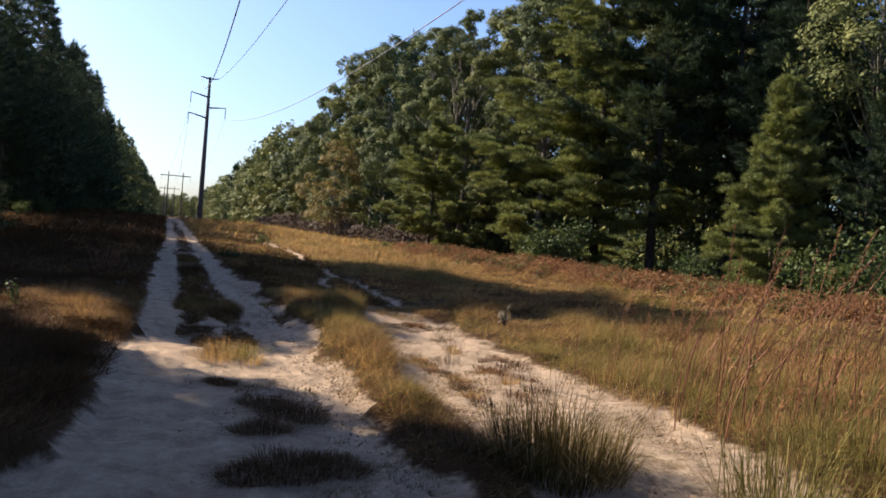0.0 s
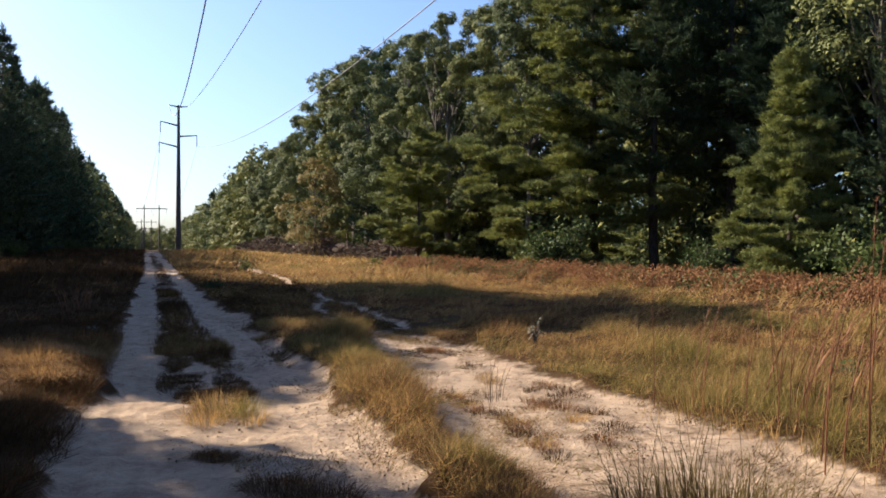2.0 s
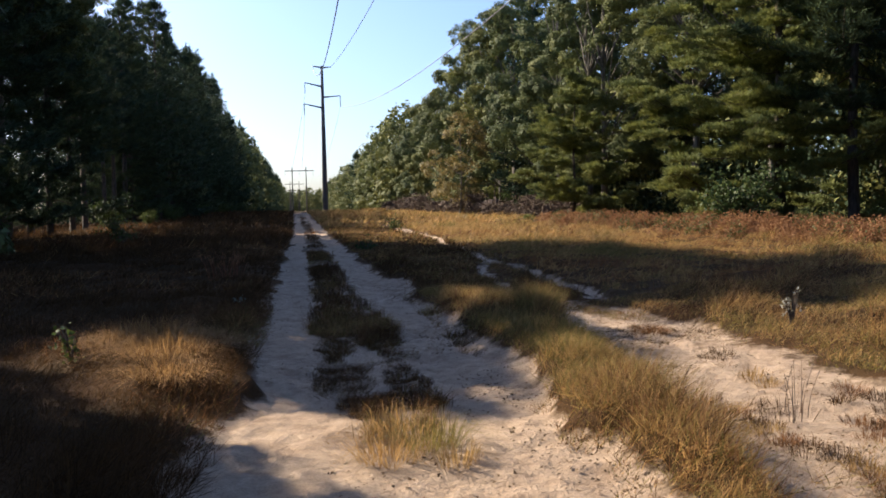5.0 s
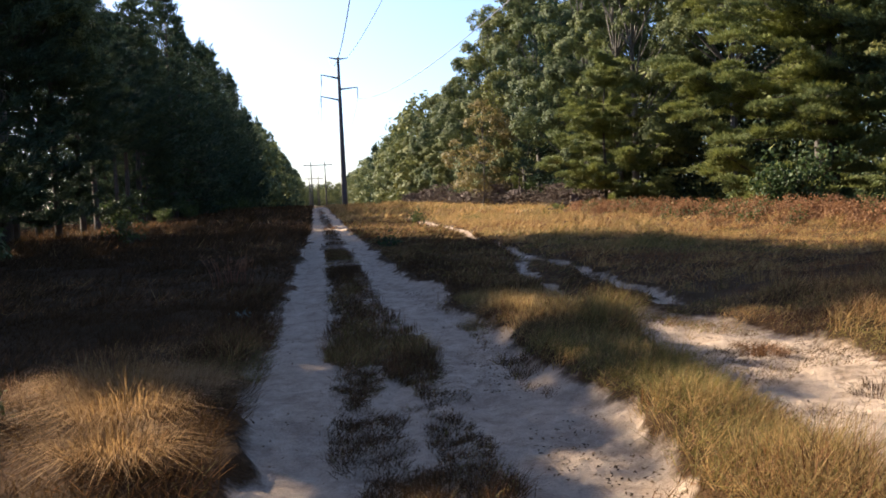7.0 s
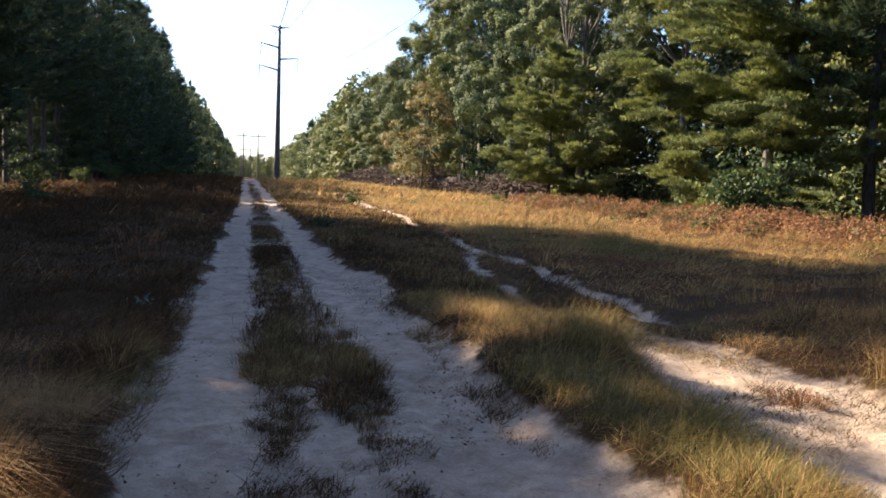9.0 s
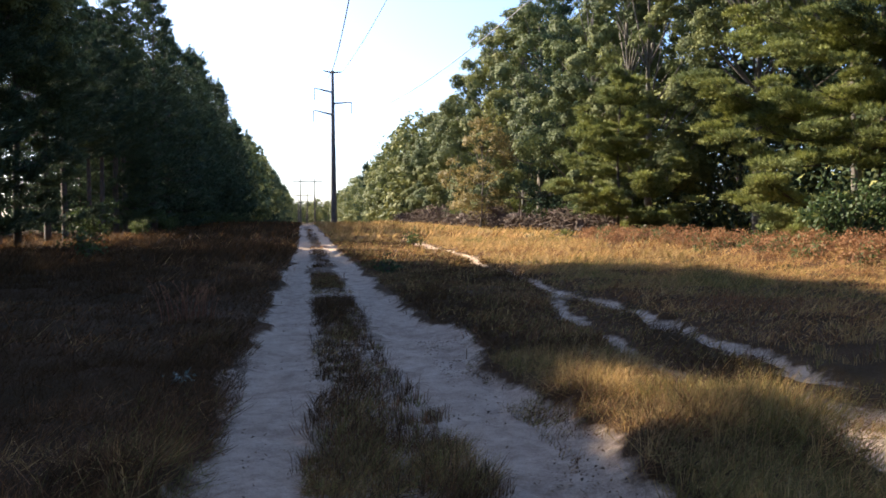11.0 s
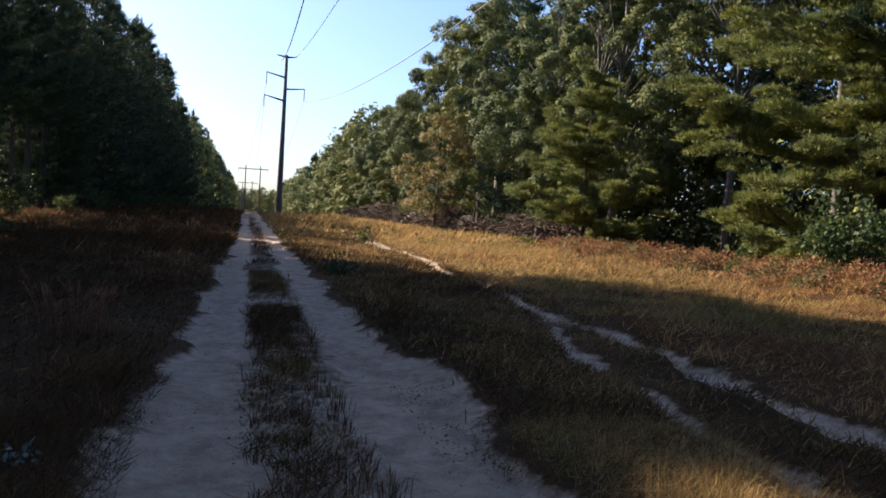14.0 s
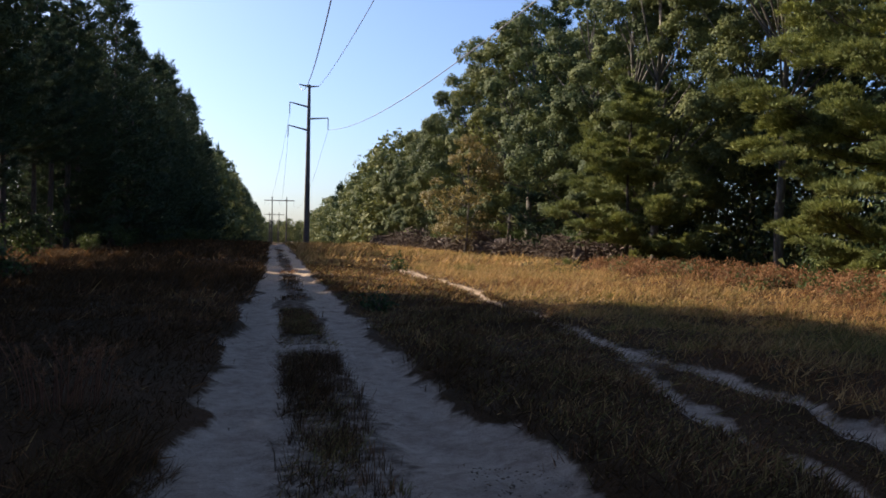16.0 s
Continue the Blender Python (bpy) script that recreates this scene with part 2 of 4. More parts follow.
# ---------------------------------------------------------------- trees
def make_oak(rng, height, spread, leaf, n_leaves, base=0.28, lobes=16, trunk_bark=PALE_BARK, leaf_mat=OAK, slim=1.0, limbs=True, name="oak_tree", bough=1.0):
    """A broadleaf tree: a bending trunk, limbs to each bough, and boughs of leaf sprays with gaps between them."""
    tree = new(name)
    lean = rng.normal(size=2) * 0.03 * height
    zs = np.linspace(-0.2, height * 0.82, 7)
    trunk = np.stack([lean[0] * (zs / height) ** 2 + rng.normal(size=7) * 0.07, lean[1] * (zs / height) ** 2 + rng.normal(size=7) * 0.07, zs], 1)
    r0 = height * 0.0125 * slim
    paths = [(trunk, r0 * np.linspace(1.15, 0.22, 7))]
    cents, rads = [], []
    for k in range(lobes):
        f = (k + 0.5) / lobes
        z = height * (base + (0.96 - base) * f)
        wide = spread * (0.30 + 0.70 * math.sin(math.pi * min(1.0, 0.22 + 0.74 * f))) * 0.80
        a = k * 2.4 + rng.uniform(-0.5, 0.5)
        rr = wide * rng.uniform(0.50, 1.05) * (0.25 if k >= lobes - 2 else 1)
        c = np.array([math.cos(a) * rr + lean[0] * f, math.sin(a) * rr + lean[1] * f, z + rng.normal() * 0.02 * height])
        cents.append(c)
        rads.append(spread * rng.uniform(0.26, 0.46) * (1.0 - 0.28 * f) * bough)
        if limbs:
            foot = trunk[int(min(6, np.interp(z * 0.78, zs, np.arange(7))))]
            t = np.linspace(0, 1, 4)[:, None]
            paths.append((foot * (1 - t) + c * t - [0, 0, 1] * (np.sin(t * np.pi) * 0.015 * height), r0 * np.linspace(0.38, 0.07, 4)))
    cents, rads = np.array(cents), np.array(rads)
    v, f = tubes(paths, 5)
    part("trunk", smooth(mesh_from("trunk", v, f, trunk_bark)), tree)
    # each bough carries sprays, each spray a shell of leaves
    each = 9
    axis = np.repeat(cents * [1, 1, 0] - [lean[0] * 0.5, lean[1] * 0.5, 0], each, 0)
    d = unit(rng.normal(size=(lobes * each, 3)) + 0.5 * unit(axis) + [0, 0, 0.45])
    br = np.repeat(rads, each)
    sc = np.repeat(cents, each, 0) + d * (br * rng.uniform(0.50, 1.0, lobes * each))[:, None] * [1.1, 1.1, 0.8]
    sr = br * rng.uniform(0.28, 0.52, lobes * each)
    which = rng.choice(lobes * each, n_leaves, p=sr ** 2 / (sr ** 2).sum())
    dl = unit(rng.normal(size=(n_leaves, 3)) + 0.6 * d[which] + [0, 0, 0.30])
    pts = sc[which] + dl * (sr[which] * rng.uniform(0.66, 1.10, n_leaves))[:, None] * [1.12, 1.12, 0.72] + rng.normal(size=(n_leaves, 3)) * leaf * 0.4
    v, f = small_leaves(rng, pts, leaf, dl)
    part("crown", mesh_from("crown", v, f, leaf_mat), tree)
    return tree


def make_pine(rng, height, spread, low, tuft, count, dens, whorl=0.75, needle_mat=PINE, width=0.02, open_=0.0, sides=3, fingers=7, taper=0.72, inner=0.20, plume=1.0, bare=(), extra=(), pads=0, puff=1.0):
    """A white pine: whorls of level boughs, each with side twigs that carry flat plumes of needles."""
    tree = new("pine_tree")
    zs = np.linspace(-0.2, height, 10)
    wob = np.cumsum(rng.normal(size=(10, 2)) * 0.035, 0)
    trunk = np.column_stack([wob, zs])
    r0 = height * 0.0115
    paths = [(trunk, r0 * np.linspace(1.2, 0.12, 10))]
    cs, ws = [], []
    boughs = [(math.radians(a), zb, ln, 0.12 * ln) for a, zb, ln in extra]
    z = height * low
    while z < height * 0.985:
        f = (z / height - low) / (1 - low)
        reach = spread * ((1 - f) ** taper) * (0.62 + 0.38 * min(1.0, f * 4 + 0.35)) + 0.25
        turn = rng.uniform(0, 2 * math.pi)
        many = int(rng.integers(4, 7))
        for k in range(many):
            if rng.random() < open_:
                continue
            a = turn + (k + rng.uniform(-0.25, 0.25)) * 2 * math.pi / many
            ln = reach * rng.uniform(0.6, 1.12)
            boughs.append((a, z + rng.uniform(-0.38, 0.38) * whorl, ln * (0.35 if bare and bare[0] < z < bare[1] else 1.0), ln * (0.08 + 0.40 * f)))
        z += whorl * rng.uniform(0.75, 1.25) * (1 - 0.40 * f)
    for a, zb, ln, lift in boughs:
        f = max(0.0, (zb / height - low) / (1 - low))
        t = np.linspace(0, 1, 7)
        o = np.array([math.cos(a), math.sin(a), 0])
        side = np.array([-o[1], o[0], 0])
        foot = np.array([np.interp(zb, zs, trunk[:, 0]), np.interp(zb, zs, trunk[:, 1]), zb])
        line = foot + t[:, None] * ln * o + np.outer(lift * t ** 1.6 - 0.16 * ln * np.sin(t * np.pi), [0, 0, 1]) + np.outer(np.sin(t * 4 + a) * 0.04 * ln, side)
        if sides:
            q = line if sides > 4 else line[::3]
            paths.append((q, r0 * 0.19 * np.linspace(1, 0.15, len(q)) * (0.35 + 0.65 * (1 - f))))
        if pads:                                       # separate plumes, domed, along the outer bough
            many = 3 + int(ln * 1.9 / puff)
            for k in range(many):
                tj = inner + (1 - inner) * (k + rng.uniform(0.1, 0.9)) / many
                off = rng.uniform(-1, 1) * 0.34 * ln * math.sin(min(1.0, tj) * math.pi * 0.80 + 0.15)
                mid = np.array([np.interp(tj, t, line[:, i]) for i in range(3)]) + side * off + np.array([0, 0, 0.12 * abs(off) + rng.normal() * 0.05])
                rad = (0.26 + 0.055 * ln) * rng.uniform(0.7, 1.25) * puff
                if sides > 4:
                    hook = np.array([np.interp(max(0.05, tj - 0.12), t, line[:, i]) for i in range(3)])
                    paths.append((np.stack([hook, 0.5 * (hook + mid) - [0, 0, 0.04], mid]), r0 * 0.05 * np.array([1.0, 0.7, 0.4])))
                n = int(pads * rad * rad * 4)
                ang, rr = rng.uniform(0, 2 * np.pi, n), np.sqrt(rng.uniform(0, 1, n))
                flat = np.outer(np.cos(ang) * rr, o * 1.25) + np.outer(np.sin(ang) * rr, side)
                cs.append(mid + flat * rad + np.outer(0.30 * rad * (1 - rr ** 2) - 0.10 * rad + rng.uniform(-0.08, 0.04, n), [0, 0, 1]))
                ws.append(unit(flat * 0.9 + o * 0.45 + [0, 0, 0.55]))
            continue
        nf = max(3, int(fingers * min(1.0, ln / 3.0)))
        each = max(2, int(dens * ln / (2 * nf)))
        for j in range(2 * nf):
            tj = inner + (1 - inner) * (j // 2 + rng.uniform(0.2, 0.8)) / nf
            s_ = 1 if j % 2 else -1
            start = np.array([np.interp(tj, t, line[:, i]) for i in range(3)])
            reach_j = (0.34 * ln * math.sin(min(1.0, tj) * math.pi * 0.82 + 0.20) + 0.15) * rng.uniform(0.6, 1.2)
            way = unit(o * 0.75 + side * s_ * 0.8 + np.array([0, 0, 0.16 + rng.normal() * 0.06]))
            u = (rng.uniform(0.05, 1.0, each) ** plume)[:, None]
            cs.append(start + way * u * reach_j + np.array([0, 0, 0.16]) * reach_j * u * u + rng.normal(size=(each, 3)) * [0.03, 0.03, 0.05] * reach_j)
            ws.append(np.tile(unit(way + np.array([0, 0, 0.30])), (each, 1)))
    cs.append(trunk[-1] + rng.normal(size=(12, 3)) * [0.12, 0.12, 0.3])
    ws.append(np.tile([[0, 0, 1.0]], (12, 1)))
    v, f = tubes(paths, 5 if sides > 4 else 4)
    part("trunk", smooth(mesh_from("trunk", v, f, BARK)), tree)
    v, f = needles(rng, np.concatenate(cs), np.concatenate(ws), tuft, count, width)
    part("crown", mesh_from("crown", v, f, needle_mat), tree)
    return tree


# ---------------------------------------------------------------- the lie of the land
def lerp(v, xs, ys):
    return np.interp(v, xs, ys)


def rise(y):
    return lerp(y, [-400, 0, 20, 50, 100, 125, 160, 400, 4000], [0, 0, 0, 0.30, 1.05, 1.15, 0.9, 0.4, 0.4])


def edge_left(y):
    return -10.0 - 0.055 * y


def edge_right(y):
    return lerp(y, [-20, 0, 15, 30, 42, 91, 155, 240, 435, 900], [20.1, 18.2, 16.8, 14.4, 12.7, 10.0, 4.6, 1.2, -11.2, -40])


# borders of the bare sand, as functions of y
YS = [-60, 0, 8, 11, 14, 17.5, 21, 24.5, 30, 36, 44, 54, 62, 90, 125]
LL = lambda y: lerp(y, YS, [-1.0, -1.05, -1.12, -1.18, -1.28, -1.45, -1.72, -1.85, -2.15, -2.45, -2.8, -3.4, -3.9, -5.8, -8.0])
LR = lambda y: lerp(y, YS, [0.0, 0.0, -0.1, -0.25, -0.52, -0.68, -0.88, -1.08, -1.40, -1.75, -2.15, -2.8, -3.3, -5.2, -7.4])
RL = lambda y: lerp(y, YS, [0.5, 0.5, 0.48, 0.42, 0.36, 0.15, -0.15, -0.38, -0.75, -1.18, -1.6, -2.25, -2.75, -4.6, -6.8])
RR = lambda y: lerp(y, YS, [1.35, 1.35, 1.50, 1.42, 1.26, 1.10, 0.90, 0.45, 0.02, -0.45, -1.0, -1.65, -2.2, -4.0, -6.2])
PY = [-60, 0, 8, 11, 14, 16, 18.5, 20, 24, 27, 33, 43, 52, 60, 70]
PL = lambda y: lerp(y, PY, [1.9, 1.9, 1.96, 2.16, 2.40, 2.45, 2.55, 2.45, 2.6, 3.1, 3.15, 3.1, 2.2, 1.4, 0.4])
PR = lambda y: lerp(y, PY, [4.6, 4.55, 4.48, 4.40, 4.20, 3.90, 3.40, 3.95, 3.95, 3.75, 3.55, 3.65, 2.9, 1.8, 0.7])


def band(x, a, b, soft):
    return np.clip((x - a) / soft + 0.5, 0, 1) * np.clip((b - x) / soft + 0.5, 0, 1)


def lattice(i, j, seed):
    h = (i.astype(np.int64) * 374761393 + j.astype(np.int64) * 668265263 + seed * 144269) & 0x7FFFFFFF
    h = ((h ^ (h >> 13)) * 1274126177) & 0x7FFFFFFF
    return ((h ^ (h >> 16)) & 0xFFFF) / 32767.5 - 1.0


def wave(x, y, s, seed=0):
    """Smooth noise from -1 to 1 with cells of 3.1 / s metres."""
    x, y = np.asarray(x, float), np.asarray(y, float)
    u, v = (0.82 * x + 0.57 * y) * s / 3.1, (0.82 * y - 0.57 * x) * s / 3.1
    i, j = np.floor(u), np.floor(v)
    a, b = u - i, v - j
    a, b = a * a * (3 - 2 * a), b * b * (3 - 2 * b)
    n = lambda p, q: lattice(i + p, j + q, int(seed))
    return (n(0, 0) * (1 - a) + n(1, 0) * a) * (1 - b) + (n(0, 1) * (1 - a) + n(1, 1) * a) * b


def sand_share(x, y):
    x, y = np.asarray(x, float), np.asarray(y, float)
    wob = 0.17 * wave(x, y, 2.6, 1) + 0.13 * wave(x, y, 7.0, 2) + 0.07 * wave(x, y, 17.0, 3)
    xx = x + wob
    left = band(xx, LL(y), LR(y), 0.25)
    right = band(xx, RL(y), RR(y), 0.25)
    path = band(xx, PL(y), PR(y), 0.35)
    far = np.clip((y - 17.5) / 1.5, 0, 1) * np.clip((27.0 - y) / 1.5, 0, 1)
    path = path * (1 - far)
    path = path * lerp(y, [0, 14, 17, 26, 36, 42, 52, 60], [0.95, 0.95, 0.85, 0.75, 0.70, 1.0, 1.0, 0.3])
    rut = np.maximum(band(xx, lerp(y, [16, 20, 24, 27], [2.45, 2.32, 2.62, 3.1]), lerp(y, [16, 20, 24, 27], [2.85, 2.62, 2.95, 3.3]), 0.2) * 0.85,
                     band(xx, lerp(y, [16, 20, 24.5, 27], [3.4, 3.62, 3.72, 3.3]), lerp(y, [16, 20, 24.5, 27], [3.9, 3.98, 4.05, 3.7]), 0.2) * 0.9)
    path = np.maximum(path, rut * far)
    path = path - 0.35 * np.clip(wave(x, y, 2.0, 8), 0, 1) * (y < 18)
    near_mid = band(xx, LR(y) - 0.2, RL(y) + 0.2, 0.2) * lerp(y, [0, 15, 17, 20, 24, 28], [0.97, 0.97, 0.85, 0.66, 0.50, 0.40])
    cross = np.exp(-((y - 28.0) / 1.6) ** 2) * band(xx, LL(y) + 0.1, RR(y) - 0.1, 0.4) * 0.7
    return np.clip(np.maximum.reduce([left, right, path, near_mid, cross]), 0, 1)


def height(x, y):
    x, y = np.asarray(x, float), np.asarray(y, float)
    s = sand_share(x, y)
    z = rise(y) + 0.07 * wave(x, y, 0.5, 13) * np.clip((np.abs(x) - 1.5) / 4, 0, 1)
    z = z - 0.07 * s + 0.030 * wave(x, y, 2.4, 14) + 0.016 * wave(x, y, 6.0, 15)
    z = z + s * (0.019 * wave(x, y, 14.0, 16) + 0.014 * wave(x, y, 26.0, 17))
    z = z - 0.055 * s * np.clip(wave(x, y, 11.0, 18) - 0.30, 0, 1)                      # hollows of old steps
    z = z - 0.018 * np.exp(-((x - lerp(y, [5, 8, 12, 16], [1.5, 1.02, 0.62, 0.6])) / 0.05) ** 2) * ((y > 4) & (y < 16))
    z = z - 0.014 * np.exp(-((x - 0.17 - lerp(y, [5, 8, 12, 16], [1.5, 1.02, 0.62, 0.6])) / 0.05) ** 2) * ((y > 4) & (y < 16))
    for off in (-0.21, -0.07, 0.07, 0.21):                                              # tread lines left by a tyre
        z = z - 0.013 * np.exp(-((x - 0.5 * (LL(y) + LR(y)) + 0.14 + off) / 0.030) ** 2) * np.clip(1.4 - np.abs(y - 10.5) / 2.6, 0, 1) * s
    z = z + 0.020 * np.exp(-((y - 28.0) / 2.2) ** 2) * np.sin(y * 5.5 + x * 1.5) * band(x, LL(y), RR(y), 0.5)
    z = z + 0.10 * band(x, RR(y) + 0.05, PL(y), 0.5) * np.clip((30 - y) / 8, 0, 1) * np.clip((y - 6.0) / 4, 0.1, 1)
    z = z + 0.07 * np.clip((LL(y) - x) / 0.8, 0, 1) + 0.10 * np.clip((x - PR(y)) / 1.2, 0, 1)
    z = z + 0.11 * np.clip(wave(x, y, 4.0, 33) + 0.1, 0, 1) * np.clip(1 - 1.8 * s, 0, 1) * np.clip((40 - y) / 10, 0, 1)
    z = z + 0.30 * np.exp(-((x - (edge_right(y) - 1.8)) / 1.3) ** 2) * np.clip((70 - y) / 15, 0, 1)
    return z


def build_ground():
    def spread(a, b, step, far, grow):
        inner = list(np.arange(a, b, step))
        lo, hi, d = [a], [inner[-1]], step
        while lo[-1] > -far:
            d *= grow
            lo.append(lo[-1] - d)
        d = step
        while hi[-1] < far:
            d *= grow
            hi.append(hi[-1] + d)
        return np.array(lo[:0:-1] + inner + hi[1:])
    xs, ys = spread(-2.6, 4.7, 0.048, 2600, 1.16), spread(4.5, 27.0, 0.095, 2600, 1.06)
    X, Y = np.meshgrid(xs, ys, indexing="ij")
    v = np.stack([X, Y, height(X, Y)], -1).reshape(-1, 3)
    n, m = len(xs), len(ys)
    i, j = np.meshgrid(np.arange(n - 1), np.arange(m - 1), indexing="ij")
    k = (i * m + j).ravel()
    f = np.stack([k, k + m, k + m + 1, k + 1], -1)
    me = smooth(mesh_from("ground", v, [f], GROUND))
    at = me.attributes.new("sand", "FLOAT", "POINT")
    at.data.foreach_set("value", sand_share(X, Y).ravel().astype(np.float32))
    return tagged(new("ground", me), "sandy ground with two pale wheel tracks and brown thatch", "ground", "", "structure")


build_ground()


def stand(x, y, turn=0.0, size=1.0, lean=0.0):
    m = pose(x, y, float(height(x, y)) - 0.03, lean, 0, turn)
    return m @ Matrix.Diagonal((size, size, size, 1))


# ---------------------------------------------------------------- the power line
def transmission_pole():
    pole = new("transmission_pole")
    pole.matrix_basis = pose(0, 0, 0)
    v, f = tubes([(np.array([[0, 0, z] for z in (-0.5, 0, 6, 13, 20.0)]), np.array([0.40, 0.39, 0.33, 0.25, 0.17]))], 12)
    part("shaft", smooth(mesh_from("shaft", v, f, STEEL)), pole, "tapered dark weathered steel shaft")
    arms = [((0, 0, 19.75), (-1.25, 0, 20.0)), ((0, 0, 19.75), (1.2, 0, 19.85)), ((0, 0, 17.2), (-2.35, 0, 17.75)),
            ((0, 0, 15.75), (2.4, 0, 15.95)), ((0, 0, 14.3), (-2.5, 0, 14.9))]
    for k, (a, b) in enumerate(arms):
        a, b = np.array(a), np.array(b)
        t = np.linspace(0, 1, 4)[:, None]
        v, f = tubes([(a * (1 - t) + b * t, np.linspace(0.13, 0.06, 4))], 8)
        arm = part("arm", smooth(mesh_from("arm", v, f, STEEL)), pole)
        if k > 1:
            zs = np.linspace(0, -1.5, 13)
            rad = np.where(np.arange(13) % 2, 0.09, 0.03)
            v, f = tubes([(np.column_stack([np.full(13, b[0]), np.zeros(13), b[2] + zs]), rad)], 8)
            part("insulator", mesh_from("insulator", v, f, GLASSY), arm, "grey hanging insulator string")
    return tagged(pole, "tall dark steel transmission pole with staggered arms", "utility pole")


pole = transmission_pole()
PX, PY0 = -3.6, 125.5
pole.matrix_basis = pose(PX, PY0, float(rise(PY0)) - 0.1)


def h_frame():
    f_ = new("transmission_pole")
    for dx in (-2.3, 2.3):
        v, f = tubes([(np.array([[dx, 0, z] for z in (-0.5, 7, 15.5)]), np.array([0.24, 0.2, 0.14]))], 8)
        part("post", smooth(mesh_from("post", v, f, WOOD_POLE)), f_)
    v, f = tubes([(np.array([[-4.8, 0, 14.3], [0, 0, 14.3], [4.8, 0, 14.3]]), np.array([0.15, 0.16, 0.15]))], 6)
    part("crossarm", mesh_from("crossarm", v, f, WOOD_POLE), f_)
    for dx in (-4.6, 0.0, 4.6):
        v, f = tubes([(np.array([[dx, 0, 14.2], [dx, 0, 13.3], [dx, 0, 12.9]]), np.array([0.04, 0.07, 0.04]))], 6)
        part("insulator", mesh_from("insulator", v, f, GLASSY), f_)
    return tagged(f_, "distant two-legged wooden power line frame", "utility pole", "wooden power line frames")


frame_a = h_frame()
frame_a.matrix_basis = pose(-17.0, 300, 0.3)
copy_thing(frame_a, pose(-28.0, 450, 0.3))
copy_thing(frame_a, pose(-37.0, 590, 0.3))


def wire(a, b, sag, radius=0.016):
    t = np.linspace(0, 1, 40)[:, None]
    p = np.array(a) * (1 - t) + np.array(b) * t - np.array([0, 0, 1]) * (4 * sag * t * (1 - t))
    v, f = tubes([(p, np.full(40, radius))], 5)
    return tagged(new("power_line_wire", mesh_from("power_line_wire", v, f, WIRE)), "thin grey overhead power line wire", "cable", "overhead power line wires")


zt = float(rise(PY0)) - 0.1
wire((PX - 1.25, PY0, zt + 20.0), (5.5, -70, 24.0), 12.1, 0.030)
wire((PX + 1.2, PY0, zt + 19.85), (11.6, -70, 16.0), 4.0, 0.028)
wire((PX + 2.4, PY0, zt + 14.45), (19.0, -70, 21.8), 7.6, 0.026)
wire((PX - 2.35, PY0, zt + 16.2), (-21.6, 300, 13.2), 4.0)
wire((PX - 2.5, PY0, zt + 13.4), (-17.0, 300, 13.2), 4.0)
wire((PX + 2.4, PY0, zt + 14.45), (-12.4, 300, 13.2), 4.0)
wire((-21.6, 300, 13.2), (-32.6, 450, 13.2), 4.0)
wire((-12.4, 300, 13.2), (-23.4, 450, 13.2), 4.0)

# ---------------------------------------------------------------- woods
rng = np.random.default_rng(7)


def label_tree(tree, label, group=""):
    return tagged(tree, label, "tree", group)


OAK_TEXT, PINE_TEXT = "tall green oak tree at the edge of the woods", "tall dark green pine tree at the edge of the woods"
OAKS = [label_tree(make_oak(rng, h, w, 0.21, n, b, 26, bough=0.80), OAK_TEXT, "oaks of the woods")
        for h, w, n, b in ((17.0, 4.8, 27000, 0.12), (18.5, 5.2, 29000, 0.16), (15.5, 4.8, 26000, 0.08))]
NEAR_OAKS = [label_tree(make_oak(rng, h, w, 0.15, n, b, 30, bough=0.72), OAK_TEXT, "oaks of the woods")
             for h, w, n, b in ((18.5, 5.0, 50000, 0.54), (17.5, 4.8, 56000, 0.16))]
NEAR_PINES = [label_tree(make_pine(rng, h, w, b, 0.36, 8, 34, 1.0, width=0.026, open_=0.06, fingers=7, taper=0.8), PINE_TEXT, "pines of the woods")
              for h, w, b in ((20.0, 4.6, 0.36), (18.0, 4.4, 0.08))]
BACK_OAKS = [label_tree(make_oak(rng, h, w, 0.36, 8000, b, 18), OAK_TEXT, "oaks of the woods") for h, w, b in ((17.0, 4.8, 0.10), (18.0, 5.2, 0.14))]
# added mostly out of view, to cast shade from the left
SHADE_OAKS = [label_tree(make_oak(np.random.default_rng(5), 15.0, 4.6, 0.33, 11500, 0.04, 30, bough=0.95), OAK_TEXT, "oaks of the woods")]
PINES = [label_tree(make_pine(rng, h, w, b, 0.46, 6, 10.0, 1.05, width=0.046, fingers=5, taper=0.85), PINE_TEXT, "pines of the woods")
         for h, w, b in ((17.5, 4.6, 0.05), (19.0, 5.0, 0.07))]
FAR_OAKS = [label_tree(make_oak(rng, h, w, 0.66, 2900, 0.05, 20, limbs=False), "distant green broadleaf tree in the tree line", "distant trees") for h, w in ((17.0, 5.2), (16.0, 5.6))]
FAR_PINES = [label_tree(make_pine(rng, 17.5, 4.4, 0.04, 0.95, 4, 3.0, 1.6, width=0.10, sides=0), "distant dark pine in the tree line", "distant trees")]
USED = set()


def plant(proto, x, y, size=1.0, turn=None):
    turn = rng.uniform(0, 360) if turn is None else turn
    m = stand(x, y, turn, 1.0)
    if proto.name not in USED:
        USED.add(proto.name)
        proto.matrix_basis = m
        proto.scale = (size, size, size)
        return proto
    keep = tuple(proto.scale)
    proto.scale = (size, size, size)
    ob = copy_thing(proto, m)
    proto.scale = keep
    return ob


